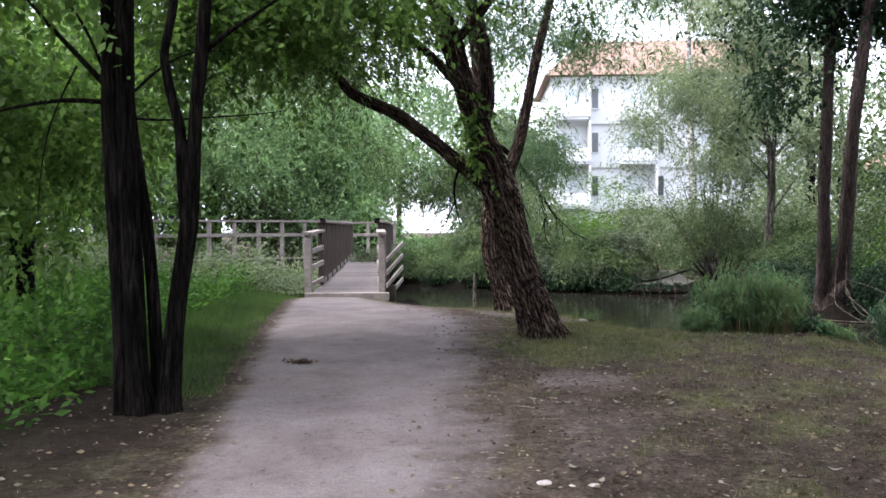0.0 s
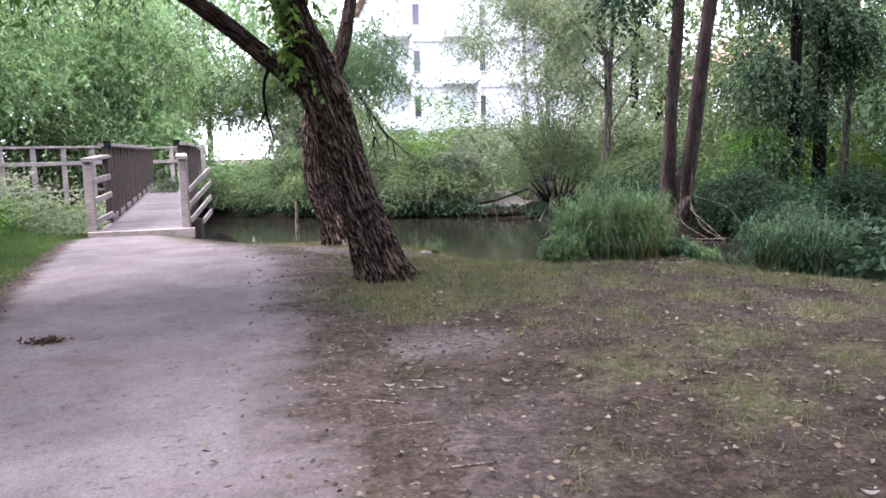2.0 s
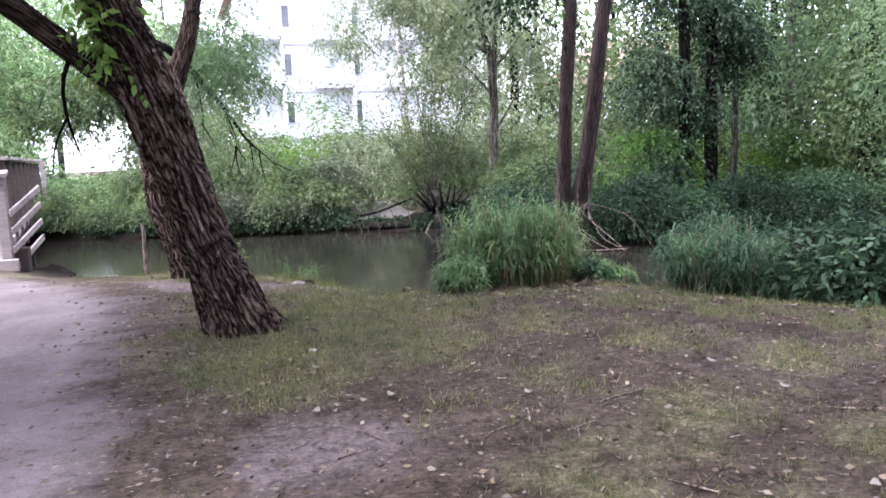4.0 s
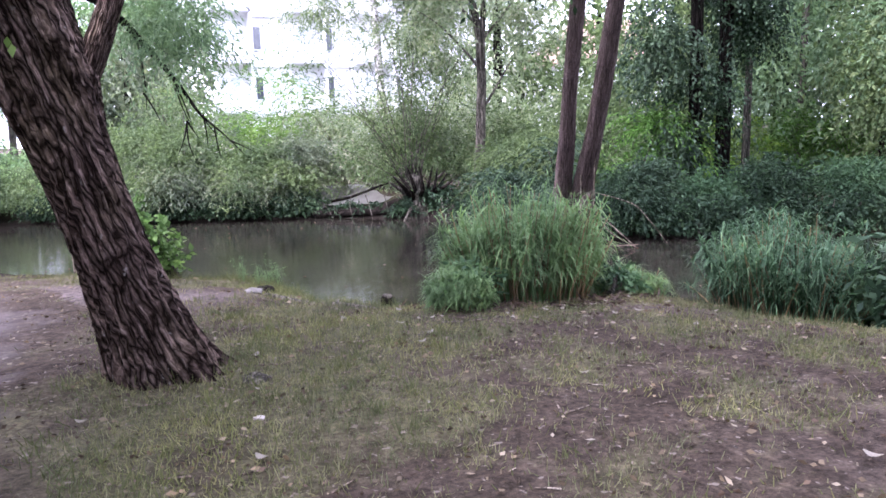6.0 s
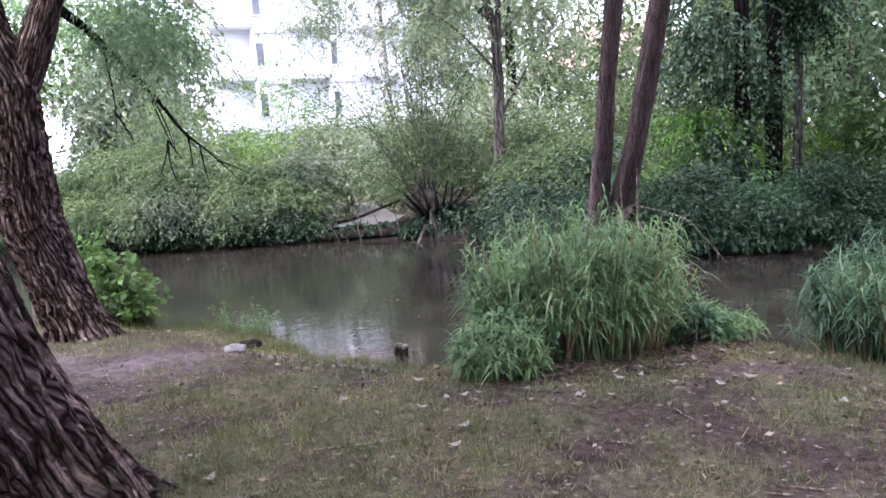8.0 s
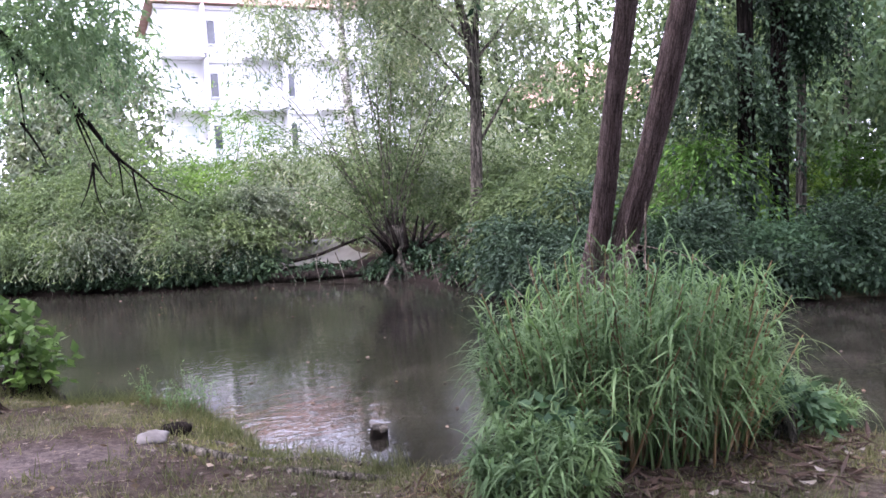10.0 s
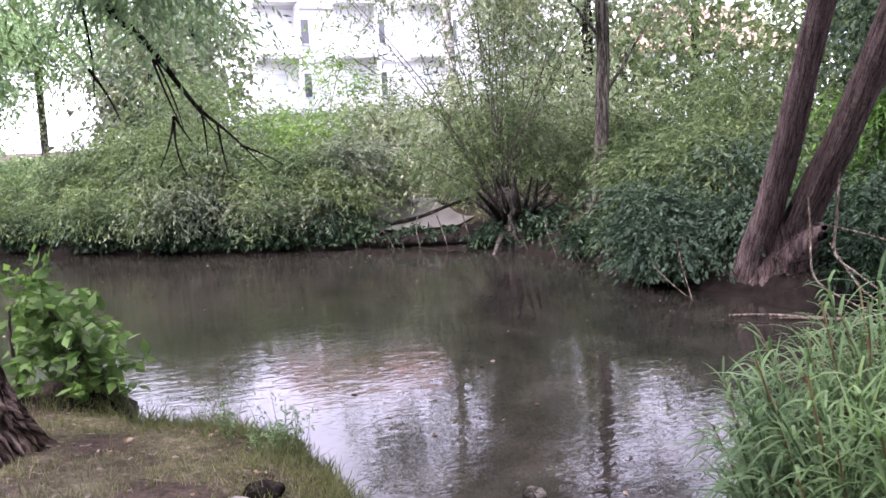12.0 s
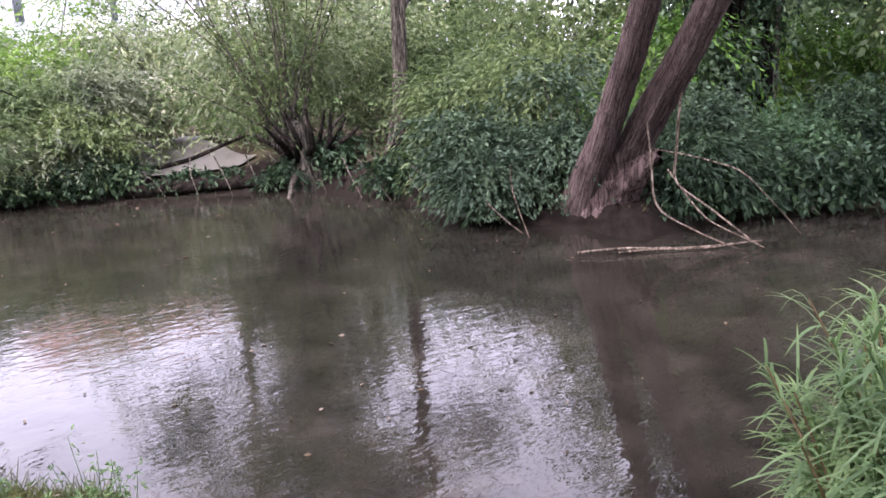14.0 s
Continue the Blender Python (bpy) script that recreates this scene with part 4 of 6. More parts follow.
# taller willow scrub behind, fanning out from a pollard stump
for x, y, r, h, lm, cnt in ((2.2, 25.5, 1.5, 2.4, LEAF_WILLOW, 16000), (4.5, 25.3, 1.4, 2.8, LEAF_LIME, 16000), (1.0, 27.5, 1.3, 1.6, LEAF_WILLOW, 12000), (5.9, 24.7, 1.0, 2.3, LEAF_BIRCH, 15000), (7.0, 22.6, 1.2, 2.4, LEAF_BIRCH, 17000),
                            (8.6, 21.6, 1.2, 1.6, LEAF_WILLOW, 12000), (9.3, 19.8, 1.0, 1.5, LEAF_WILLOW, 12000), (8.6, 18.9, 0.8, 1.7, LEAF_WILLOW, 12000), (9.6, 17.9, 0.6, 1.2, LEAF_HERB, 9000), (3.4, 29, 1.8, 2.3, LEAF_GREY, 12000),
                            (9.5, 24.5, 1.7, 2.8, LEAF_BIRCH, 15000), (12.0, 22.5, 1.8, 2.8, LEAF_WILLOW, 15000), (11, 20, 1.2, 1.6, LEAF_WILLOW, 10000)):
    g = gz(x, y)
    shrub((x, y, g), "tall loose willow scrub behind the bank" if lm is not LEAF_BRIGHT else "bright yellow-green sunlit shrub",
          [(x, y, g + h * 0.6, r, r * 0.8, h * 0.5), (x - r * 0.5, y, g + h * 0.4, r * 0.7, r * 0.6, h * 0.4), (x + r * 0.55, y, g + h * 0.45, r * 0.6, r * 0.6, h * 0.42)],
          cnt, lm, 0.095, 0.027, 14, 0.95, 0.6, 0.0, 2.2, stems=12, group="willow scrub", fill=0.3, spread=0.5)
# dark low growth added to stand in for the shadow band under the far shrubs
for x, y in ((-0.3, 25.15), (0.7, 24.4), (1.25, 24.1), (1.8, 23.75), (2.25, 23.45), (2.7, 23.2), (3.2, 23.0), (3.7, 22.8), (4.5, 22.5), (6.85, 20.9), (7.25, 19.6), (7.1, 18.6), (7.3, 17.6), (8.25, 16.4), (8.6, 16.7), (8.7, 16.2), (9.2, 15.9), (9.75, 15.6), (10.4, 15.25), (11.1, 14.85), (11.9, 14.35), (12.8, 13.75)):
    shrub((x, y, -0.28), "low dark growth added as the shadow band at the far waterline", [(x, y, -0.08, 0.6, 0.3, 0.3)], 3000, LEAF_DARK, 0.085, 0.036, 8, 0.3, 0.7, -0.3, 4.0, stems=4, group="waterline growth", floor=-0.3)
# dark sedge added where only shadow lies along the log
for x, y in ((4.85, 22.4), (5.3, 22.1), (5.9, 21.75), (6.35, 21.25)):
    shrub((x, y, -0.32), "sparse dark sedge added as shadow along the fallen log", [(x, y, -0.2, 0.4, 0.2, 0.12)], 900, LEAF_DARK, 0.085, 0.03, 6, 0.16, 0.8, -0.6, 4.0, stems=3, group="waterline growth", floor=-0.36)
# dark undergrowth at the foot of the ivy trees
for x, y, r, h, lm in ((9.0, 16.9, 0.6, 0.6, LEAF_BLUE), (9.9, 16.5, 0.7, 0.42, LEAF_RUSH), (10.9, 16.1, 0.8, 0.65, LEAF_DARK), (12.1, 15.6, 0.9, 0.6, LEAF_RUSH), (13.6, 14.6, 1.1, 1.3, LEAF_DARK), (15.4, 13.2, 1.3, 1.6, LEAF_DARK),
                       (12.6, 19.5, 1.3, 1.3, LEAF_BRIGHT), (14.5, 18.5, 1.5, 1.5, LEAF_HERB), (10.0, 18.8, 0.7, 0.9, LEAF_WILLOW)):
    g = max(gz(x, y), -0.3)
    shrub((x, y, g), "low leafy undergrowth on the far bank", [(x, y, g + h * 0.5, r, r * 0.8, h * 0.55), (x - r * 0.4, y - r * 0.4, g + h * 0.3, r * 0.6, r * 0.5, h * 0.35)], 14000, lm, 0.065, 0.03, 10, 0.45, 0.5,
          0.1, 3.4, group="undergrowth", floor=-0.33)

# ---- woods ----
def wood_tree(x, y, h, r, lm, cnt, leaf=0.2, bk=BARK_DARK, label="tall leafy tree in the wood behind the marsh, or unseen and added for shade", low=0.15, gap=-0.85):
    g = gz(x, y)
    bl = [(x, y, g + h * 0.62, r, r, h * 0.4), (x - r * 0.5, y - r * 0.3, g + h * (low + 0.25), r * 0.75, r * 0.7, h * 0.27), (x + r * 0.5, y - r * 0.2, g + h * (low + 0.3), r * 0.7, r * 0.7, h * 0.28),
          (x, y - r * 0.4, g + h * (low + 0.12), r * 0.7, r * 0.6, h * 0.18)]
    tree((x, y, g), label, [([(x, y, g - 0.1), (x + 0.1, y, g + h * 0.4), (x, y, g + h * 0.9)], [0.2, 0.15, 0.03])], bl, int(cnt * (1.25 if lm is LEAF_PALE else 0.62)), lm, bk, leaf * (1.0 if lm is LEAF_PALE else 1.35), leaf * (0.42 if lm is LEAF_PALE else 0.56), 10, 0.9, 0.8, gap, 1.2,
         group="woods", sides=9, step=0.4, rough=0.0)

for x, y, h, r, lm, c_, lf in ((-6.5, 13.5, 6.5, 2.2, LEAF_LIME, 17000, 0.13), (-9.5, 11.0, 7, 2.4, LEAF_LIME, 15000, 0.14), (-9, 17.5, 8, 2.6, LEAF_LIME, 15000, 0.15), (-13, 15, 9, 3, LEAF_LIME, 12000, 0.18),
                               (-12, 23, 10, 3.2, LEAF_WILLOW, 14000, 0.18), (-17, 20, 11, 3.5, LEAF_LIME, 12000, 0.22), (-9.5, 31, 11, 3.2, LEAF_PALE, 16000, 0.2), (-14.5, 33, 12, 3.8, LEAF_LIME, 14000, 0.24),
                               (-6.0, 35, 9.5, 2.6, LEAF_PALE, 20000, 0.2), (-5.0, 39.5, 8.0, 2.0, LEAF_PALE, 14000, 0.18), (-12.5, 28.5, 9, 2.8, LEAF_PALE, 14000, 0.18), (-9.5, 42, 13, 4, LEAF_WILLOW, 14000, 0.26), (-21, 30, 13, 4, LEAF_DARK, 12000, 0.28), (-7.0, 46, 10, 2.6, LEAF_PALE, 12000, 0.22),
                               (1.3, 36, 5.5, 1.6, LEAF_GREY, 10000, 0.18), (2.6, 40, 7.5, 2.2, LEAF_GREY, 10000, 0.2), (-24, 42, 15, 5, LEAF_DARK, 12000, 0.32), (-15, 48, 15, 5, LEAF_WILLOW, 12000, 0.3)):
    wood_tree(x, y, h, r, lm, c_, lf, label="weeping pale-green willow beyond the boardwalk" if lm is LEAF_PALE else "tall leafy tree in the wood behind the marsh, or unseen and added for shade")
for x, y, h, r, lm, c_, lf in ((13.5, 21.5, 6.5, 2.2, LEAF_WILLOW, 30000, 0.095), (15.2, 20.5, 6.5, 2.0, LEAF_HAZEL, 28000, 0.095), (14.4, 17.0, 6, 1.3, LEAF_WILLOW, 18000, 0.09), (16.5, 19, 8, 2.8, LEAF_HAZEL, 28000, 0.12), (19, 15.5, 10, 3, LEAF_WILLOW, 14000, 0.18), (17.5, 25, 11, 3, LEAF_WILLOW, 12000, 0.2),
                               (20.5, 11, 10, 3, LEAF_BLUE, 13000, 0.18), (14.5, 9.3, 6, 2.2, LEAF_WILLOW, 26000, 0.095), (12.6, 30, 9, 2.2, LEAF_BIRCH, 11000, 0.15), (22, 24, 13, 4, LEAF_WILLOW, 12000, 0.26), (24, 4, 12, 4, LEAF_DARK, 11000, 0.25),
                               (16, 35, 9, 2.5, LEAF_WILLOW, 10000, 0.2), (21, 37, 11, 3.2, LEAF_WILLOW, 11000, 0.24)):
    wood_tree(x, y, h, r, lm, c_, lf, label="tall leafy tree in the wood across the water", low=0.05, gap=-0.35 if x < 13 else -0.8)
# leafy tree leaning in from the far bank
wood_tree(13.4, 13.9, 6.5, 1.9, LEAF_HAZEL, 70000, 0.06, label="leafy mid-green tree standing over the dark bank", low=0.08, gap=-0.25)
# tall pale trees far across the meadow
for x, y, h, r in ((-4.5, 53, 14, 4.2), (1.5, 51, 12, 3.6), (-9.5, 56, 15, 4.5)):
    wood_tree(x, y, h, r, LEAF_PALE, 15000, 0.24, BARK_GREY, label="tall pale-green tree beyond the meadow", low=0.26, gap=-0.5)
# unseen woods behind the camera close the place; added to shade the lawn
# unseen tree on the right, placed to darken the near lawn
wood_tree(10.8, 4.0, 11, 3.8, LEAF_DARK, 26000, 0.17, low=0.32, gap=-0.5)
for x, y in ((-12, -6), (-5, -14), (4, -13), (12, -7), (12.5, 0.5), (-16, 4)):
    wood_tree(x, y, 14, 4.8, LEAF_DARK, 8000, 0.4)

# low thicket behind the boardwalk
for x, y, h, lm in ((-13, 29, 4.2, LEAF_WILLOW), (-10.5, 30, 4.0, LEAF_LIME), (-8, 31.5, 3.6, LEAF_WILLOW), (-6, 32.5, 2.4, LEAF_PALE), (-4.0, 32.5, 2.4, LEAF_PALE), (-15.5, 26, 4.5, LEAF_LIME)):
    g = gz(x, y)
    shrub((x, y, g), "leafy thicket behind the boardwalk", [(x, y, g + h * 0.5, 1.6, 1.0, h * 0.55), (x + 0.8, y - 0.3, g + h * 0.35, 1.0, 0.8, h * 0.4)], 6500, lm, 0.2, 0.08, 10, 0.7, 0.6, -0.5, 2.0, stems=5, group="thicket")


# ---- reeds ----
def reed_clump(cx, cy, rx, ry, height, count, label, dry=0.4, seed=0, leaf=None):
    g = min(gz(cx, cy), -0.1)
    root = thing("reed_clump", (cx, cy, g), label, "reeds", "reed clumps on the bank")
    a = rng.random(count) * 2 * np.pi
    r = np.sqrt(rng.random(count))
    B = np.stack([cx + rx * 0.95 * r * np.cos(a), cy + ry * 0.95 * r * np.sin(a), np.zeros(count)], -1)
    B[:, 2] = np.maximum(ground_z(B[:, 0], B[:, 1]), -0.42) - 0.03
    out = np.stack([np.cos(a) * r, np.sin(a) * r, np.zeros(count)], -1)
    H = height * rng.uniform(0.52, 1.15, count) * (1 - 0.4 * r ** 2) * (1 + 0.16 * wob(B[:, 0], B[:, 1], 6.0, seed))
    D = unit(out * 0.24 + rng.normal(size=(count, 3)) * 0.15 + np.array([0, 0, 1]))
    tubes = []
    for i in range(count):
        t_ = B[i] + D[i] * H[i]
        tubes.append(tube([B[i], (B[i] + t_) / 2 + out[i] * -0.03, t_], [0.007, 0.006, 0.003], 4, 0.3))
    V, F = joined(tubes[: int(count * (1 - dry))])
    part("stand", V, F, leaf or LEAF_REED, root, kind="stuff")
    V, F = joined(tubes[int(count * (1 - dry)):])
    part("dry_stand", V, F, REED_DRY, root, "dry brown stalks", "stuff")
    # arching blades, four segments each
    per = 30
    k = count * per
    t = 1 - (1 - np.where(rng.random(count) < 0.25, 0.38, 0.6))[:, None] * rng.random((count, per))
    P = (B[:, None] + D[:, None] * (H[:, None] * t)[..., None]).reshape(-1, 3)
    az = rng.random(k) * 2 * np.pi
    dirs = unit(np.stack([np.cos(az), np.sin(az), rng.uniform(0.1, 1.7, k)], -1) + rng.normal(size=(k, 3)) * 0.25 + np.repeat(out, per, 0) * 0.35)
    ln = rng.uniform(0.07, 0.24, k) * min(1.0, height + 0.3)
    wd = rng.uniform(0.0035, 0.0088, k)
    S = unit(np.cross(dirs, np.array([0, 0, 1.0])))
    droop_ = rng.uniform(0.2, 1.1, k)
    rows = []
    for j in range(5):
        q = j / 4
        c = P + dirs * (ln * q)[:, None]
        c[:, 2] -= ln * droop_ * q ** 2
        w = wd * (0.7 + 0.6 * q - 1.3 * q * q + 0.02) * 0.9
        rows += [c - S * w[:, None], c + S * w[:, None]]
    V = np.stack(rows, 1).reshape(-1, 3)
    i0 = (np.arange(k) * 10)[:, None]
    F = np.concatenate([i0 + np.array([2 * j, 2 * j + 1, 2 * j + 3, 2 * j + 2])[None] for j in range(4)], 0)
    part("foliage", V, F, leaf or LEAF_REED, root, kind="stuff")
    return root


reed_clump(4.46, 12.42, 0.62, 0.56, 0.99, 470, "dense clump of tall green reeds at the pond's edge")
reed_clump(6.45, 11.5, 0.6, 0.6, 0.95, 330, "bushy clump of dark green reeds along the bank", leaf=LEAF_RUSH)
for x, y, r, h, lm in ((7.2, 10.4, 0.75, 1.0, LEAF_DARK), (8.0, 9.6, 0.9, 1.3, LEAF_DARK), (9.2, 8.6, 1.2, 1.7, LEAF_RUSH), (11, 7.2, 1.5, 2.2, LEAF_HERB), (13, 4.5, 1.8, 2.6, LEAF_DARK), (8.6, 10.6, 0.8, 1.1, LEAF_BLUE)):
    g = gz(x, y)
    shrub((x, y, g), "dense dark green shrub along the near bank", [(x, y, g + h * 0.5, r, r * 0.8, h * 0.52), (x - r * 0.5, y - 0.2, g + h * 0.3, r * 0.6, r * 0.5, h * 0.35)], 14000, lm, 0.11, 0.045, 10, 0.4, 0.5,
          -0.6, 2.6, group="near bank shrubs")

reed_clump(3.66, 11.9, 0.22, 0.22, 0.38, 85, "low tuft of young reeds beside the tall clump", 0.1)

LEAF_BRIGHT2 = leaf_mat("maple_leaf", (0.032, 0.066, 0.017), (0.086, 0.152, 0.044), (0.16, 0.235, 0.09), 0.45)
# bright leafy shrub at the foot of the forked willow
shrub((1.6, 15.9, -0.35), "bright green broad-leaved shrub at the willow's foot", [(1.5, 15.8, 0.2, 0.26, 0.25, 0.4), (1.68, 15.8, -0.05, 0.24, 0.22, 0.25), (1.35, 15.9, 0.42, 0.24, 0.2, 0.22)], 900, LEAF_BRIGHT2, 0.1, 0.055, 7, 0.24, 0.2,
      -0.9, 4, stems=7, floor=-0.34)

# ---- herbs left of the path ----
def herb_bed(name, label, x0, x1, y0, y1, count, hgt, leafmat, L, W, keep, kind="stuff"):
    x = rng.uniform(x0, x1, count)
    y = rng.uniform(y0, y1, count)
    ok = keep(x, y)
    x, y = x[ok], y[ok]
    z = ground_z(x, y)
    h = hgt * rng.uniform(0.5, 1.2, len(x)) * (0.75 + 0.4 * wob(x, y, 1.5, 3.0))
    per = 9
    t = rng.random((len(x), per))
    P = np.stack([x[:, None] + 0.1 * rng.normal(size=t.shape), y[:, None] + 0.1 * rng.normal(size=t.shape), z[:, None] + np.abs(h)[:, None] * t], -1).reshape(-1, 3)
    D = unit(rng.normal(size=P.shape) * np.array([1, 1, 0.5]) + np.array([0, 0, 0.35]))
    s = rng.uniform(0.6, 1.3, len(P))
    V, F = leaves(P, D, L * s, W * s)
    ob = new(name, mesh(name, V, F, leafmat, False))
    return tagged(ob, label, "plants", kind=kind)


path_left = lambda y: np.interp(y, left_y, left_x)
herb_bed("nettles", "lush knee-high green herbs beside the path", -12, -1.5, 5.0, 24, 11000, 0.75, LEAF_HERB, 0.1, 0.04,
         lambda x, y: (x < np.where(y < 9, np.minimum(path_left(y) - 1.0, -2.2), path_left(y) - 1.1) - 0.2 * wob(x, y, 1.7)) & ~((x > -5) & (y > 18.3) & (x > -3.2)))
herb_bed("marsh_herbs", "tall pale marsh herbs in front of the boardwalk", -12, -3.1, 18, 25.5, 6000, 1.3, LEAF_BIRCH, 0.12, 0.035,
         lambda x, y: (x < -3.0 - 0.08 * (y - 18)))
herb_bed("meadow_herbs", "pale flowering meadow beyond the far bank", -9, 30, 26, 70, 9000, 0.6, LEAF_PALE, 0.26, 0.1, lambda x, y: x > -2.2 - (y - 26) * 0.16)

# ---- grass ----
BANK_M = leaf_mat("bank_blade", (0.045, 0.055, 0.022), (0.08, 0.09, 0.038), (0.13, 0.135, 0.065), 0.4)
VERGE_M = leaf_mat("verge_blade", (0.0324, 0.0607, 0.0162), (0.0607, 0.1053, 0.0324), (0.1053, 0.1539, 0.0567), 0.4)

def grass(name, label, x, y, h, material):
    z = ground_z(x, y)
    k = len(x)
    D = unit(rng.normal(size=(k, 3)) * 0.45 + np.array([0, 0, 1]))
    S = unit(np.cross(D, rng.normal(size=(k, 3))))
    P = np.stack([x, y, z - 0.005], -1)
    w = 0.0028
    bend = rng.normal(size=(k, 3)) * 0.25 * h[:, None]
    V = np.stack([P - S * w, P + S * w, P + D * h[:, None] + bend + S * 0.001, P + D * h[:, None] + bend - S * 0.001], 1).reshape(-1, 3)
    ob = new(name, mesh(name, V, np.arange(k * 4).reshape(k, 4), material, False))
    return tagged(ob, label, "grass", kind="stuff")


k = 330000
x, y = rng.uniform(-4.5, 9, k), rng.uniform(2.0, 16.5, k)
d = pond_distance(x, y)
pl, pr = np.interp(y, left_y, left_x), np.interp(y, right_y, right_x)
dens = np.clip(turf_cover(x, y), 0.02, 1)
dens = np.where(x < pl, np.clip((pl - x) / 0.5, 0.1, 1.0) * 1.0, dens * np.clip((x - pr) / 1.2, 0.06, 1))
ok = (d > 0.12) & ((x < pl) | (x > pr)) & (rng.random(k) < dens)
x, y = x[ok], y[ok]
h = np.where(x < np.interp(y, left_y, left_x), 0.1, 0.032) * rng.uniform(0.4, 1.4, len(x))
vg = x < np.interp(y, left_y, left_x)
grass("grass", "short thin patchy grass on the bank", x[~vg], y[~vg], h[~vg], GRASS_M)
xv, yv = rng.uniform(-4.5, -0.8, 90000), rng.uniform(4.5, 18.5, 90000)
pv = np.interp(yv, left_y, left_x)
okv = (yv > 7.6 + 0.5 * wob(xv, yv, 3.0)) & (xv < pv - 0.02 + 0.06 * wob(xv, yv, 9.0)) & (xv > pv - 1.9)
xv, yv = xv[okv], yv[okv]
grass("verge_grass", "soft green grass verge beside the path", xv, yv, (0.05 + 0.1 * np.clip(np.interp(yv, left_y, left_x) - xv, 0, 1)) * rng.uniform(0.5, 1.4, len(xv)), VERGE_M)

# thicker sward along the bank and round the leaning willow
k = 90000
x, y = rng.uniform(0.6, 7.0, k), rng.uniform(7.8, 14.5, k)
keep = (pond_distance(x, y) > 0.15) & (x > np.interp(y, right_y, right_x) + 0.5) & (rng.random(k) < np.clip(turf_cover(x, y) * 1.7 - 0.25, 0, 1) * np.clip((y - 7.6) / 1.2, 0, 1))
x, y = x[keep], y[keep]
SWARD_M = leaf_mat("straw_blade", (0.08, 0.088, 0.046), (0.14, 0.14, 0.08), (0.23, 0.21, 0.14), 0.5)
grass("sward", "dry straw-green sward along the bank", x, y, rng.uniform(0.015, 0.05, len(x)), SWARD_M)

# fallen leaves, pale and brown
k = 6500
x, y = rng.uniform(-2.5, 8, k), rng.uniform(2, 15, k)
ok = (pond_distance(x, y) > 0.05) & ((x > np.interp(y, right_y, right_x) - 0.3) | (x < np.interp(y, left_y, left_x) + 0.2))
x, y = x[ok], y[ok]
P = np.stack([x, y, ground_z(x, y) + 0.012], -1)
D = unit(rng.normal(size=P.shape) * np.array([1, 1, 0.12]))
s = rng.uniform(0.018, 0.05, len(x))
V, F = leaves(P, D, s, s * 0.5)
V[:, 2] += 0.004
tagged(new("fallen_leaves", mesh("fallen_leaves", V, F, LITTER_M, False)), "scattered pale and brown fallen leaves", "leaves", kind="stuff")

# dark crumbled leaf litter between the grass
k = 11000
x, y = rng.uniform(0.6, 8, k), rng.uniform(2.5, 13, k)
keep = (pond_distance(x, y) > 0.1) & (x > np.interp(y, right_y, right_x) + 0.1) & (wob(x, y, 4.5, 6.0) > -0.25)
P = np.stack([x[keep], y[keep], ground_z(x[keep], y[keep]) + 0.011], -1)
D = unit(rng.normal(size=P.shape) * np.array([1, 1, 0.2]))
sz = rng.uniform(0.012, 0.04, len(P))
V, F = leaves(P, D, sz, sz * rng.uniform(0.3, 0.7, len(P)), 0.25)
V[:, 2] += 0.004
tagged(new("leaf_litter", mesh("leaf_litter", V, F, LITTER_DARK, False)), "dark brown crumbled leaf litter on the lawn", "leaves", kind="stuff")

# fallen twigs
tt = []
for i in range(420):
    x_, y_ = rng.uniform(-0.2, 7), rng.uniform(4, 13.5)
    if pond_distance(np.array([x_]), np.array([y_]))[0] < 0.15 or x_ < np.interp(y_, right_y, right_x):
        continue
    a_, s_ = rng.uniform(0, math.pi), rng.uniform(0.04, 0.22)
    p_ = [(x_ + math.cos(a_) * s_ * (q - 0.5) + rng.normal() * 0.006, y_ + math.sin(a_) * s_ * (q - 0.5) + rng.normal() * 0.006) for q in (0, 0.5, 1)]
    tt.append(tube([(u_, v_, gz(u_, v_) + 0.008) for u_, v_ in p_], [0.0045, 0.004, 0.0025], 4, 0.2))
V, F = joined(tt)
tagged(new("twigs", mesh("twigs", V, F, DEADWOOD, False)), "thin dry twigs scattered over the trodden ground", "twigs", kind="stuff")

# ---- boardwalk bridge ----
m, n, l, b = mat("weathered_timber", 0.85, 0.06)
oi = n.new("ShaderNodeObjectInfo")
gr = noise_of(n, l, coords(n, l, (2, 2, 40)), 3.0, 5.0, 0.6, 0.5)
st = noise_of(n, l, coords(n, l, (1, 1, 1)), 4.0, 5.0)
c = ramp(n, l, gr, [(0.3, (0.1690, 0.1395, 0.1268)), (0.55, (0.2788, 0.2408, 0.2240)), (0.75, (0.3634, 0.3254, 0.3042))])
c = mixc(n, l, 0.7, c, ramp(n, l, st, [(0.3, (0.6, 0.6, 0.6)), (0.7, (1.15, 1.15, 1.15))]), 'MULTIPLY')
c = mixc(n, l, 0.5, c, ramp(n, l, oi.outputs["Random"], [(0.0, (0.7, 0.7, 0.7)), (1.0, (1.2, 1.18, 1.15))]), 'MULTIPLY')
l.new(c, b.inputs["Base Color"])
bump(n, l, b, gr, 0.3, 0.01)
TIMBER = m
m, n, l, b = mat("dark_timber", 0.85, 0.06)
gr = noise_of(n, l, coords(n, l, (2, 2, 30)), 3.0, 5.0, 0.6, 0.5)
l.new(ramp(n, l, gr, [(0.3, (0.0315, 0.0245, 0.0210)), (0.7, (0.0770, 0.0616, 0.0525))]), b.inputs["Base Color"])
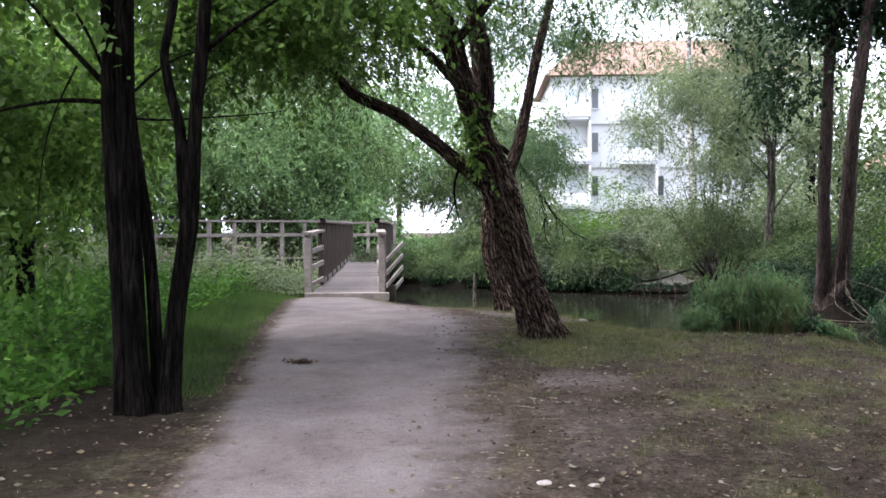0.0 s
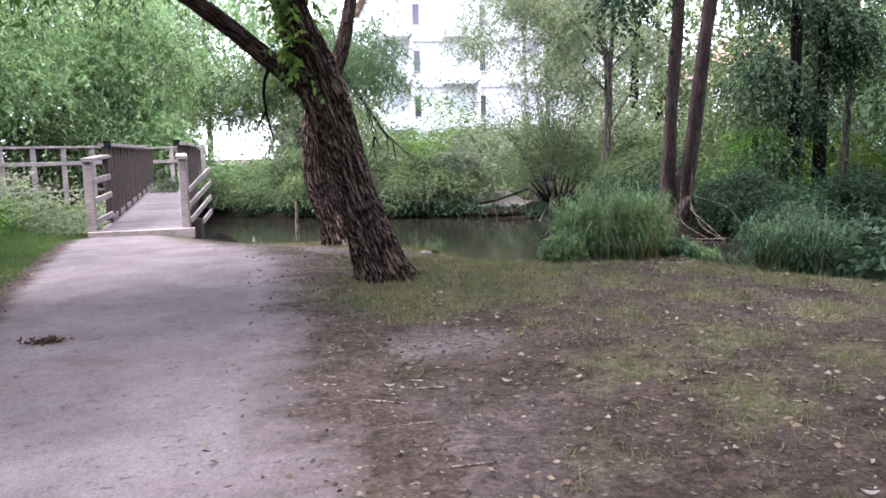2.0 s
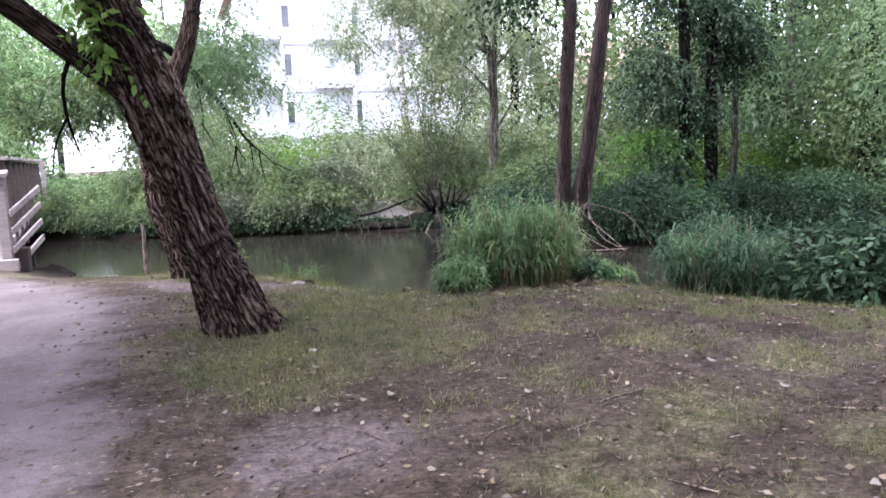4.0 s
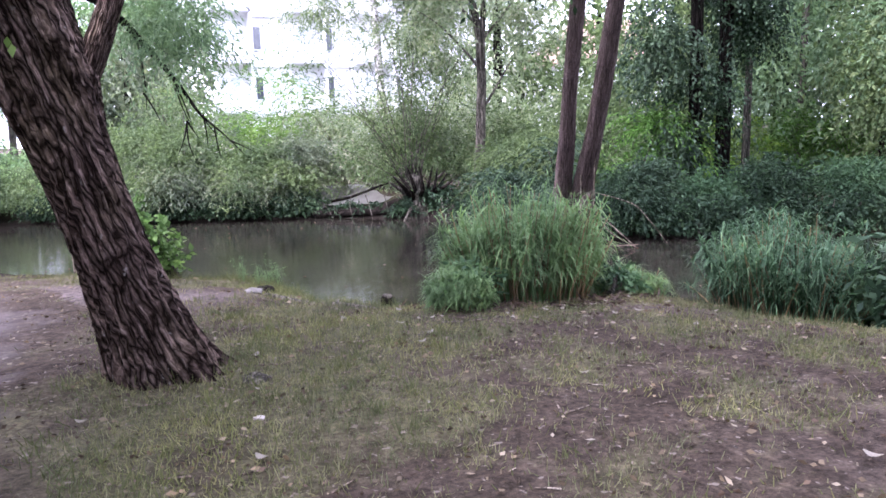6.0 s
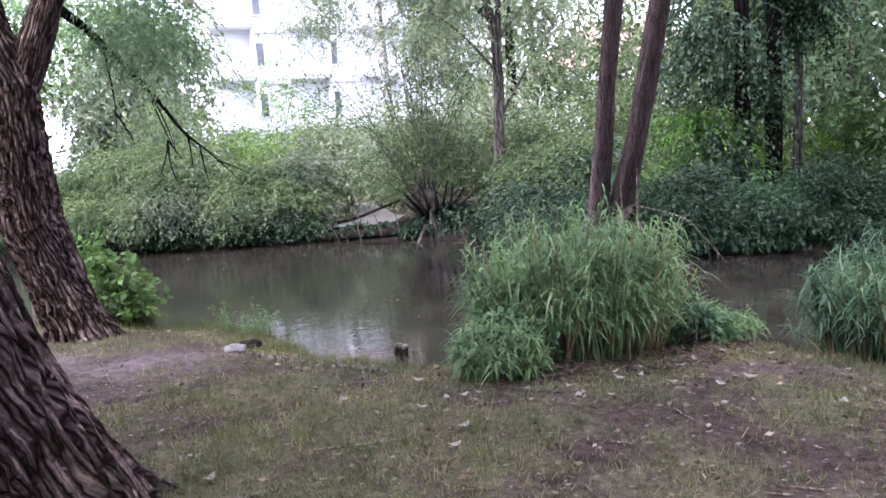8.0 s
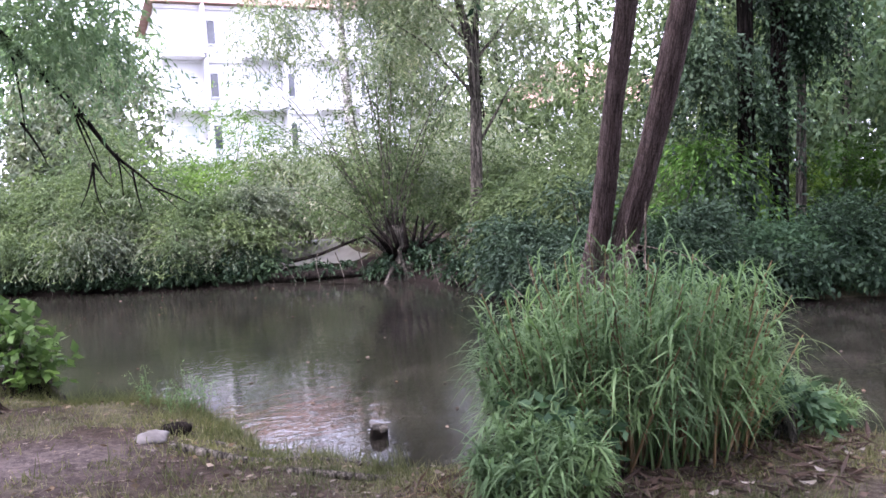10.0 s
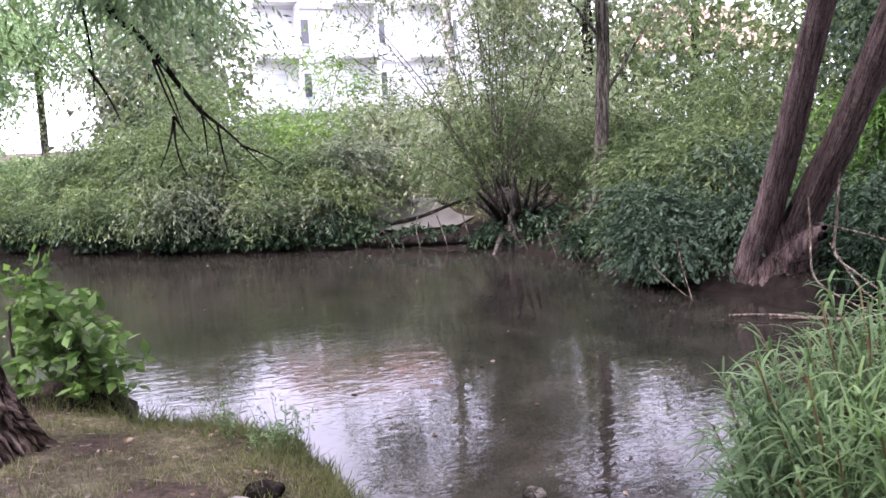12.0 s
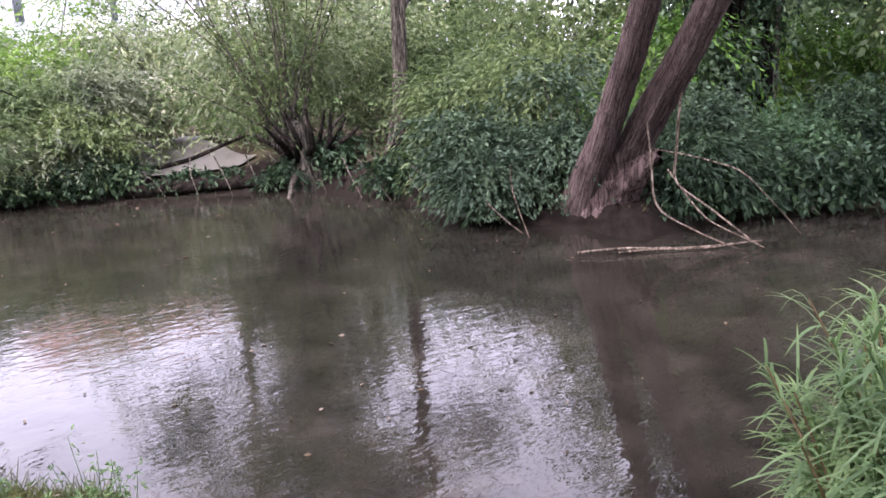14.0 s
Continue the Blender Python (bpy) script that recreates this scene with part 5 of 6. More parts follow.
bump(n, l, b, gr, 0.3, 0.01)
TIMBER_DARK = m


m, n, l, b = mat("worn_decking", 0.85, 0.06)
oi = n.new("ShaderNodeObjectInfo")
gr = noise_of(n, l, coords(n, l, (1, 3, 3)), 12.0, 5.0, 0.65, 0.4)
c = ramp(n, l, gr, [(0.3, (0.1, 0.086, 0.084)), (0.7, (0.185, 0.162, 0.158))])
c = mixc(n, l, 0.6, c, ramp(n, l, oi.outputs["Random"], [(0.0, (0.7, 0.7, 0.7)), (1.0, (1.2, 1.18, 1.17))]), 'MULTIPLY')
l.new(c, b.inputs["Base Color"])
bump(n, l, b, gr, 0.3, 0.01)
DECKING = m
BLOCK_M = bark_mat("black_block", (0.006, 0.006, 0.006), (0.012, 0.012, 0.012), (0.02, 0.02, 0.02), (6, 6, 6), 0.2)


def beam(a, e, w, h, up=(0, 0, 1), chamfer=0.006):
    """A chamfered timber from a to e, w wide and h high."""
    a, e = Vector(a), Vector(e)
    t = (e - a).normalized()
    s = t.cross(Vector(up)).normalized()
    q = s.cross(t)
    V = []
    c = chamfer
    ring = [(-w / 2 + c, -h / 2), (w / 2 - c, -h / 2), (w / 2, -h / 2 + c), (w / 2, h / 2 - c), (w / 2 - c, h / 2), (-w / 2 + c, h / 2), (-w / 2, h / 2 - c), (-w / 2, -h / 2 + c)]
    for o in (a, e):
        for x_, z_ in ring:
            V.append(tuple(o + s * x_ + q * z_))
    V += [tuple(a), tuple(e)]
    F = []
    for i in range(8):
        j = (i + 1) % 8
        F.append((i, j, 8 + j, 8 + i))
    for i in range(0, 8, 2):
        F.append((16, (i + 2) % 8, (i + 1) % 8, i))
        F.append((17, 8 + i, 8 + i + 1, 8 + (i + 2) % 8))
    return np.array(V), np.array(F)


BDIR = Vector((-0.08, 0.9968, 0)).normalized()
BRIGHT_ = Vector((BDIR.y, -BDIR.x, 0))
B0 = Vector((-2.14, 18.25, 0))


def bpt(u_, v_, z_):
    q = B0 + BDIR * u_ + BRIGHT_ * v_
    return (q.x, q.y, z_)


def deck_z(u_):
    return -0.06 + 0.46 * min(max(u_ / 10.0, 0), 1)


bridge = thing("footbridge", bpt(0, 0, -0.1), "weathered grey wooden footbridge with plank deck and timber railings", "bridge")
for i in range(76):
    u_ = 0.07 + i * 0.148
    V, F = beam(bpt(u_, -0.72, deck_z(u_) - 0.02), bpt(u_, 0.72, deck_z(u_) - 0.02), 0.138, 0.04)
    part("plank", V, F, DECKING, bridge, smooth=False)
for v_ in (-0.6, 0.0, 0.6):
    V, F = beam(bpt(0, v_, -0.18), bpt(11.2, v_, 0.28), 0.12, 0.2)
    part("girder", V, F, TIMBER_DARK, bridge, smooth=False)
for side in (-1, 1):
    v0 = side * 0.7
    # low end post and its rails
    ve = v0 + side * 0.1
    V, F = beam(bpt(0.05, ve, -0.35), bpt(0.05, ve, 1.2), 0.15, 0.15, (0, 1, 0), 0.012)
    part("end_post", V, F, TIMBER, bridge, smooth=False)
    V, F = beam(bpt(-0.08, ve, 1.235), bpt(1.45, v0, 1.3), 0.2, 0.06)
    part("handrail", V, F, TIMBER, bridge, smooth=False)
    for zz in (0.12, 0.5, 0.85):
        V, F = beam(bpt(0.05, ve - side * 0.07, zz), bpt(1.4, v0 - side * 0.06, zz + 0.06), 0.04, 0.11)
        part("rail", V, F, TIMBER, bridge, smooth=False)
    if side > 0:
        for zz in (0.1, 0.38, 0.66, 0.94):
            V, F = beam(bpt(-0.05, ve + 0.1, zz - 0.28), bpt(1.5, ve + 0.42, zz + 0.05), 0.04, 0.1)
            part("rail", V, F, TIMBER, bridge, smooth=False)
    for i in range(9):
        u_ = 1.45 + i * 1.1
        V, F = beam(bpt(u_, v0, deck_z(u_) - 0.35), bpt(u_, v0, 1.49), 0.1, 0.16, (0, 1, 0), 0.01)
        part("post", V, F, TIMBER_DARK, bridge, smooth=False)
    for i in range(8):
        u_ = 2.0 + i * 1.1
        V, F = beam(bpt(u_, v0 - side * 0.02, deck_z(u_) + 0.12), bpt(u_, v0 - side * 0.02, 1.49), 0.04, 0.14, (0, 1, 0), 0.004)
        part("baluster", V, F, TIMBER_DARK, bridge, smooth=False)
    V, F = beam(bpt(1.36, v0 - side * 0.06, 1.47), bpt(1.36, v0 - side * 0.06, 1.59), 0.13, 0.13, (0, 1, 0), 0.02)
    part("post_block", V, F, BLOCK_M, bridge, "small black block at the post's top", smooth=False)
    V, F = beam(bpt(1.3, v0, 1.52), bpt(10.4, v0, 1.56), 0.2, 0.06)
    part("handrail", V, F, TIMBER, bridge, smooth=False)
    V, F = beam(bpt(1.4, v0, deck_z(1.4) + 0.06), bpt(10.3, v0, deck_z(10.3) + 0.06), 0.05, 0.1)
    part("kick_rail", V, F, TIMBER, bridge, smooth=False)
V, F = beam(bpt(-0.1, -0.85, -0.13), bpt(-0.1, 0.95, -0.13), 0.16, 0.18)
part("sill", V, F, TIMBER, bridge, smooth=False)
V, F = beam(bpt(0.25, 0.95, -0.6), bpt(0.25, 0.95, 0.1), 0.26, 0.3, (0, 1, 0), 0.02)
part("abutment_post", V, F, TIMBER_DARK, bridge, smooth=False)


def rail_fence(a, e, count, label, zt, low):
    a, e = Vector(a), Vector(e)
    f_ = thing("railing_fence", (a.x, a.y, low), label, "fence", "boardwalk railings")
    for i in range(count):
        q = a.lerp(e, i / (count - 1))
        V, F = beam((q.x, q.y, low), (q.x, q.y, zt - 0.02), 0.12, 0.12, (0, 1, 0), 0.01)
        part("post", V, F, TIMBER, f_, smooth=False)
    V, F = beam((a.x, a.y, zt), (e.x, e.y, zt), 0.16, 0.06)
    part("handrail", V, F, TIMBER, f_, smooth=False)
    for zz in (0.45,):
        V, F = beam((a.x, a.y - 0.08, zt - zz), (e.x, e.y - 0.08, zt - zz), 0.04, 0.11)
        part("rail", V, F, TIMBER, f_, smooth=False)
    return f_


C1 = bpt(10.4, -0.7, 0)
rail_fence((C1[0] - 0.15, C1[1], 0), (-9.6, 24.0, 0), 10, "weathered grey timber railing of the boardwalk", 1.62, 0.0)
C2 = bpt(12.0, 0.75, 0)
C3 = bpt(12.3, -1.2, 0)
rail_fence(C2, C3, 3, "pale timber railing closing the bridge's far end", 1.6, 0.1)
bw = thing("boardwalk", (C1[0], C1[1], 0.2), "wooden plank boardwalk turning off behind the bridge", "boardwalk")
for i in range(70):
    q = Vector((C2[0] - 0.2, C2[1] - 0.7, 0.38)).lerp(Vector((-10.2, 25.0, 0.38)), i / 69)
    V, F = beam((q.x - 0.5, q.y - 0.75, 0.38), (q.x + 0.5, q.y + 0.75, 0.38), 0.115, 0.04)
    part("plank", V, F, TIMBER, bw, smooth=False)
V, F = beam((C2[0] - 0.2, C2[1] - 0.7, 0.27), (-10.2, 25.0, 0.27), 0.15, 0.16)
part("girder", V, F, TIMBER_DARK, bw, smooth=False)
for i in range(6):
    q = Vector((C2[0] - 0.2, C2[1] - 0.7, 0)).lerp(Vector((-10.2, 25.0, 0)), i / 5)
    V, F = beam((q.x, q.y, -0.7), (q.x, q.y, 0.2), 0.14, 0.14, (0, 1, 0))
    part("pile", V, F, TIMBER_DARK, bw, smooth=False)

# ---- small things ----
st = thing("wooden_stake", (0.67, 17.0, -0.5), "thin pale wooden stake at the water's edge", "stake")
V, F, _ = tube([(0.67, 17.0, -0.6), (0.66, 17.0, 0.0), (0.67, 17.0, 0.45)], [0.035, 0.032, 0.03], 10, 0.08, 0.05, 5)
part("stake", V, F, DEADWOOD, st)
stp = thing("tree_stump", (3.65, 13.81, -0.5), "small dark cut stump standing in the water", "stump")
V, F, caps = tube([(3.65, 13.81, -0.6), (3.65, 13.81, -0.4), (3.66, 13.8, -0.325), (3.66, 13.8, -0.32)], [0.06, 0.054, 0.052, 0.05], 18, 0.03, 0.08, 7)
part("stump", V, F, WETWOOD, stp)
V, F, caps = tube([(3.66, 13.8, -0.33), (3.662, 13.798, -0.31)], [0.05, 0.047], 18, 0.02, 0.06, 7)
part("cut_face", V, np.vstack([F, caps[1]]), BARK_GREY, stp, "weathered grey cut face")


def rock(x, y, r, label, sq=0.55, mat_=None, name="stone", seed=0.0):
    bm = bmesh.new()
    bmesh.ops.create_icosphere(bm, subdivisions=3, radius=1.0)
    for v in bm.verts:
        k_ = 1 + 0.28 * noise.noise(v.co * 1.3 + Vector((seed, seed, 0))) + 0.1 * noise.noise(v.co * 4 + Vector((seed, 0, 1)))
        v.co *= k_
    z0 = max(gz(x, y), -0.4)
    me = bpy.data.meshes.new(name)
    for v in bm.verts:
        v.co = Vector((v.co.x * r, v.co.y * r * 0.75, v.co.z * r * sq))
    for f_ in bm.faces:
        f_.smooth = True
    bm.to_mesh(me)
    bm.free()
    me.materials.append(mat_)
    ob = new(name, me)
    ob.location = (x, y, z0 + r * sq * 0.35)
    ob.rotation_euler = (0.1, 0.05, seed)
    return tagged(ob, label, "stone", "bank stones")


m, n, l, b = mat("pale_stone", 0.9, 0.2)
l.new(ramp(n, l, noise_of(n, l, coords(n, l, (1, 1, 1)), 14, 6.0), [(0.3, (0.055, 0.049, 0.045)), (0.7, (0.14, 0.13, 0.12))]), b.inputs["Base Color"])
bump(n, l, b, noise_of(n, l, coords(n, l, (1, 1, 1)), 40, 5.0), 0.5, 0.01)
STONE_M = m
m, n, l, b = mat("whitish_stone", 0.85, 0.2)
l.new(ramp(n, l, noise_of(n, l, coords(n, l, (1, 1, 1)), 22, 6.0), [(0.3, (0.2, 0.175, 0.16)), (0.7, (0.42, 0.385, 0.35))]), b.inputs["Base Color"])
CHIP_M = m
rock(2.37, 13.76, 0.11, "long pale stone on the muddy bank", 0.26, mat_=STONE_M, seed=1.2)
rock(2.5, 13.98, 0.09, "dark wet stone beside the pale one", mat_=WETWOOD, seed=2.9)
rock(3.05, 13.35, 0.08, "pale flat stone at the waterline", 0.4, STONE_M, seed=4.0)
rock(1.95, 10.62, 0.09, "flat brown-grey stone half sunk in the earth", 0.2, BARK_GREY, seed=5.0)
# roots along the eroded bank
for pts, r in (([(2.45, 13.6, -0.12), (2.8, 13.35, -0.17), (3.1, 13.2, -0.25), (3.4, 13.0, -0.3)], 0.03), ([(2.65, 13.75, -0.17), (2.95, 13.5, -0.24), (3.25, 13.4, -0.34)], 0.022),
               ([(2.9, 12.9, -0.12), (3.3, 12.75, -0.2), (3.7, 12.8, -0.3)], 0.025)):
    q = [(a_, b_, gz(a_, b_) + 0.005) for a_, b_, _ in pts]
    rt = thing("root", q[0], "bare dark root crossing the eroded bank", "root", "bank roots")
    V, F, _ = tube(q, np.linspace(r, r * 0.4, len(q)), 8, 0.05, 0.1, 5, wander=0.01)
    part("wood", V, F, BARK_GREY, rt)
# pollard stump, fallen log and the pale inlet behind it
ps = thing("pollard_stump", (6.6, 21.2, -0.4), "old splintered pollard stump sprouting thin willow stems", "stump")
V, F, _ = tube([(6.6, 20.9, -0.5), (6.55, 21.0, 0.0), (6.5, 21.1, 0.4), (6.5, 21.1, 0.5)], [0.17, 0.13, 0.16, 0.04], 24, 0.05, 0.25, 7, 0.4, 1.0)
part("bole", V, F, BARK_GREY, ps)
V, F, _ = tube([(6.55, 20.75, -0.5), (6.5, 20.82, -0.15), (6.5, 20.88, 0.2)], [0.08, 0.06, 0.02], 16, 0.05, 0.3, 7, 0.3, 2.0)
part("snag", V, F, BARK_GREY, ps)
for i in range(12):
    a_ = -1.1 + 2.2 * i / 11
    V, F, _ = tube([(6.6 + 0.1 * math.sin(a_), 21.1, -0.1), (6.6 + 0.4 * math.sin(a_), 21.0 - 0.15 * (i % 3), 0.18), (6.6 + 0.75 * math.sin(a_), 20.95 - 0.2 * (i % 2), 0.18 + 0.45 * math.cos(a_))],
                   [0.05, 0.038, 0.012], 8, 0.05, 0.15, 5, seed=i * 1.3, wander=0.02)
    part("stub", V, F, WETWOOD if i % 3 else BARK_GREY, ps)
for i in range(6):
    V, F, _ = tube([(6.6, 21.0, -0.1), (6.3 + 0.17 * i, 20.8, -0.22), (6.0 + 0.3 * i, 20.45 - 0.1 * (i % 2), -0.42)], [0.045, 0.035, 0.012], 8, 0.06, 0.15, 5, seed=i * 2.1, wander=0.03)
    part("root", V, F, WETWOOD if i % 2 else BARK_GREY, ps)
tt, an = [], []
for i in range(26):
    a_ = rng.uniform(-1.2, 0.7)
    s_ = rng.uniform(1.6, 4.2)
    e_ = (6.5 + math.sin(a_) * s_ * 0.8, 21.2 + rng.uniform(-0.5, 1.0), 0.35 + math.cos(a_) * s_)
    an += [np.array((6.5, 21.1, 0.3)) * (1 - q) + np.array(e_) * q + rng.normal(size=3) * 0.12 for q in rng.uniform(0.25, 1.0, 26)]
    tt.append(tube(bent((6.5 + rng.normal() * 0.12, 21.1, 0.3), e_, 0.08), np.linspace(0.014, 0.004, 5), 5, 0.25))
V, F = joined(tt)
part("regrowth", V, F, BARK_GREY, ps, "thin upright brown shoots", "stuff")
V, F = sprays(np.array(an), 13, 0.4, 0.08, 0.022, 0.6)
part("foliage", V, F, LEAF_WILLOW, ps, "loose narrow pale-green leaves", "stuff", False)
for pts, r, lab in (([(4.7, 22.25, -0.32), (5.4, 21.85, -0.27), (6.1, 21.35, -0.29), (6.6, 20.85, -0.36)], 0.085, "dark fallen log lying along the waterline"),
                    ([(4.9, 22.6, -0.14), (5.6, 22.45, 0.0), (6.4, 22.2, 0.26)], 0.035, "thin dark fallen branch across the inlet"),
                    ([(6.9, 20.3, -0.35), (7.2, 20.1, 0.0), (7.5, 20.0, 0.3)], 0.06, "leaning dead log by the slender tree")):
    lg = thing("fallen_log", pts[0], lab, "log", "dead wood")
    V, F, _ = tube(pts, np.linspace(r, r * 0.6, len(pts)), 14, 0.08, 0.1, 7, wander=0.01)
    part("wood", V, F, WETWOOD, lg)
# pale colour stands in for inlet water that mirrors the sky
m, n, l, b = mat("pale_inlet", 0.4, 0.4)
l.new(ramp(n, l, noise_of(n, l, coords(n, l, (1, 1, 1)), 5, 5.0), [(0.3, (0.085, 0.08, 0.07)), (0.7, (0.15, 0.145, 0.13))]), b.inputs["Base Color"])
xs, ys = np.linspace(4.9, 6.5, 14), np.linspace(22.3, 24.8, 18)
X, Y = np.meshgrid(xs, ys)
Zp = ground_z(X.ravel(), Y.ravel()) + 0.03 - 0.06 * ((X.ravel() - 5.7) ** 2 / 0.64 > 1 - 0.2 * wob(X.ravel(), Y.ravel(), 3.0)) + 0.05 * np.clip((Y.ravel() - 22) / 2, 0, 1)
tagged(new("inlet_patch", mesh("inlet_patch", np.stack([X.ravel(), Y.ravel(), Zp], -1), grid_faces(14, 18), m)), "pale inlet behind the fallen log, sky reflection put into its colour", "mud", kind="structure")

# floating leaves on the pond
k = 260
x, y = rng.uniform(0, 9, k), rng.uniform(12.5, 22, k)
ok = pond_distance(x, y) < -0.25
P = np.stack([x[ok], y[ok], np.full(ok.sum(), WATER_Z + 0.006)], -1)
D = unit(rng.normal(size=P.shape) * np.array([1, 1, 0.02]))
s = rng.uniform(0.02, 0.05, len(P))
V, F = leaves(P, D, s, s * 0.45, 0.02)
tagged(new("floating_leaves", mesh("floating_leaves", V, F, LITTER_M, False)), "small pale leaves floating on the pond", "leaves", kind="stuff")

# ---- apartment buildings beyond the meadow ----
m, n, l, b = mat("white_render", 0.85, 0.2)
st = noise_of(n, l, coords(n, l, (1, 1, 0.3)), 0.6, 5.0)
l.new(ramp(n, l, st, [(0.3, (0.54, 0.54, 0.55)), (0.7, (0.66, 0.66, 0.668))]), b.inputs["Base Color"])
WHITE = m
m, n, l, b = mat("window_glass_dark", 0.08, 0.6)
l.new(ramp(n, l, noise_of(n, l, coords(n, l, (1, 1, 1)), 0.7, 2.0), [(0.3, (0.03, 0.035, 0.04)), (0.7, (0.09, 0.1, 0.11))]), b.inputs["Base Color"])
GLASS = m
m, n, l, b = mat("curtained_glass", 0.15, 0.5)
l.new(ramp(n, l, noise_of(n, l, coords(n, l, (1, 1, 1)), 0.7, 2.0), [(0.3, (0.36, 0.4, 0.42)), (0.7, (0.6, 0.62, 0.63))]), b.inputs["Base Color"])
PALE_GLASS = m
m, n, l, b = mat("roof_tile", 0.85, 0.2)
l.new(ramp(n, l, noise_of(n, l, coords(n, l, (1, 1, 1)), 2.5, 5.0), [(0.3, (0.19, 0.11, 0.085)), (0.7, (0.28, 0.19, 0.155))]), b.inputs["Base Color"])
ROOF = m


def box(x0, x1, y0, y1, z0, z1):
    V = np.array([(x, y, z) for z in (z0, z1) for y in (y0, y1) for x in (x0, x1)])
    F = np.array([(0, 2, 3, 1), (4, 5, 7, 6), (0, 1, 5, 4), (2, 6, 7, 3), (0, 4, 6, 2), (1, 3, 7, 5)])
    return V, F


def apartments(x0, x1, y0, z0, storeys, sh, label, bays, roof=True):
    root = thing("apartment_building", ((x0 + x1) / 2, y0, z0), label, "building")
    top = z0 + storeys * sh
    V, F = box(x0, x1, y0, y0 + 11, z0 - 1, top)
    part("wall", V, F, WHITE, root, smooth=False)
    w = (x1 - x0) / bays
    for s_ in range(storeys):
        zf = z0 + s_ * sh
        for i in range(bays):
            a_ = x0 + i * w
            V, F = box(a_ + w * 0.62, a_ + w * 0.62 + 0.45, y0 - 0.06, y0 + 0.1, zf + 0.9, zf + 2.4)
            wd = part("window", V, F, GLASS, root, smooth=False)
            V, F = box(a_ + w * 0.62 - 0.08, a_ + w * 0.62 + 0.53, y0 - 0.14, y0 - 0.03, zf + 0.8, zf + 0.9)
            part("sill", V, F, PALE_GLASS, wd, smooth=False)
            V, F = box(a_ + 0.5, a_ + w * 0.42, y0 - 0.05, y0 + 0.1, zf + 0.25, zf + 2.4)
            part("window", V, F, PALE_GLASS, root, smooth=False)
            if s_:
                V, F = box(a_ + 0.1, a_ + w * 0.55, y0 - 1.5, y0 - 0.05, zf - 0.12, zf + 0.1)
                bal = part("balcony", V, F, WHITE, root, smooth=False)
                V, F = box(a_ + 0.1, a_ + w * 0.55, y0 - 1.58, y0 - 1.48, zf + 0.1, zf + 1.05)
                part("parapet", V, F, WHITE, bal, smooth=False)
                V, F = box(a_ + w * 0.55 - 0.1, a_ + w * 0.55 + 0.05, y0 - 1.5, y0 - 0.05, zf - 0.12, zf + sh - 0.2)
                part("screen", V, F, WHITE, bal, smooth=False)
        V, F = box(x0 - 0.1, x1 + 0.1, y0 - 0.22, y0 - 0.07, zf + sh - 0.3, zf + sh - 0.05)
        part("cornice", V, F, WHITE, root, smooth=False)
    if roof:
        V = np.array([(x0 - 0.6, y0 - 0.8, top), (x1 + 0.6, y0 - 0.8, top), (x1 + 0.6, y0 + 11.8, top), (x0 - 0.6, y0 + 11.8, top), (x0 + 3, y0 + 5.5, top + 4), (x1 - 3, y0 + 5.5, top + 4)])
        me = bpy.data.meshes.new("roof")
        me.from_pydata([tuple(Vector(v_) - root.location) for v_ in V], [], [[0, 1, 5, 4], [2, 3, 4, 5], [1, 2, 5], [3, 0, 4], [0, 3, 2, 1]])
        me.materials.append(ROOF)
        rf = new("roof", me)
        rf.parent = root
    return root


apartments(6.5, 26.5, 62.0, -0.3, 4, 3.36, "white four-storey apartment block with balconies and red roof", 4)
apartments(33, 46, 58.0, 0.0, 2, 3.1, "low white apartment house with a red roof among trees", 3)

# brown litter of dead blades round the reeds' foot
k = 900
a_ = rng.uniform(3.0, 6.4, k)
x, y = 4.5 + np.cos(a_) * rng.uniform(0.45, 1.25, k), 12.3 + np.sin(a_) * rng.uniform(0.35, 0.95, k)
ok = pond_distance(x, y) > 0.02
P = np.stack([x[ok], y[ok], ground_z(x[ok], y[ok]) + 0.012], -1)
D = unit(rng.normal(size=P.shape) * np.array([1, 1, 0.2]))
V, F = leaves(P, D, rng.uniform(0.04, 0.14, len(P)), rng.uniform(0.008, 0.025, len(P)))
V[:, 2] += 0.006
tagged(new("reed_litter", mesh("reed_litter", V, F, LITTER_DARK, False)), "reddish-brown litter of dead blades round the reeds", "leaves", kind="stuff")
# damp leaf clump on the path
cl = np.stack([-0.97 + rng.normal(size=160) * 0.065, 8.98 + rng.normal(size=160) * 0.04, np.zeros(160)], -1)
cl[:, 2] = ground_z(cl[:, 0], cl[:, 1]) + 0.018 + rng.random(160) * 0.02
V, F = leaves(cl, unit(rng.normal(size=cl.shape) * np.array([1, 1, 0.35])), rng.uniform(0.02, 0.06, 160), 0.018)
tagged(new("leaf_clump", mesh("leaf_clump", V, F, LITTER_DARK, False)), "small dark clump of damp leaves on the gravel", "leaves", kind="stuff")

# creamy blossom on the scrub behind the inlet
bs = thing("blossom_shrub", (5.6, 24.6, gz(5.6, 24.6)), "low shrub with creamy white blossom behind the inlet", "shrub")
A = blob_points([(4.2, 24.6, 1.0, 1.2, 0.5, 0.25), (5.8, 24.3, 0.95, 1.2, 0.5, 0.25), (7.2, 24.0, 0.9, 0.8, 0.5, 0.2)], 420, 0.5, 0.1, 3.0, 2.0)
V, F = sprays(A, 5, 0.25, 0.07, 0.05, 0.2)
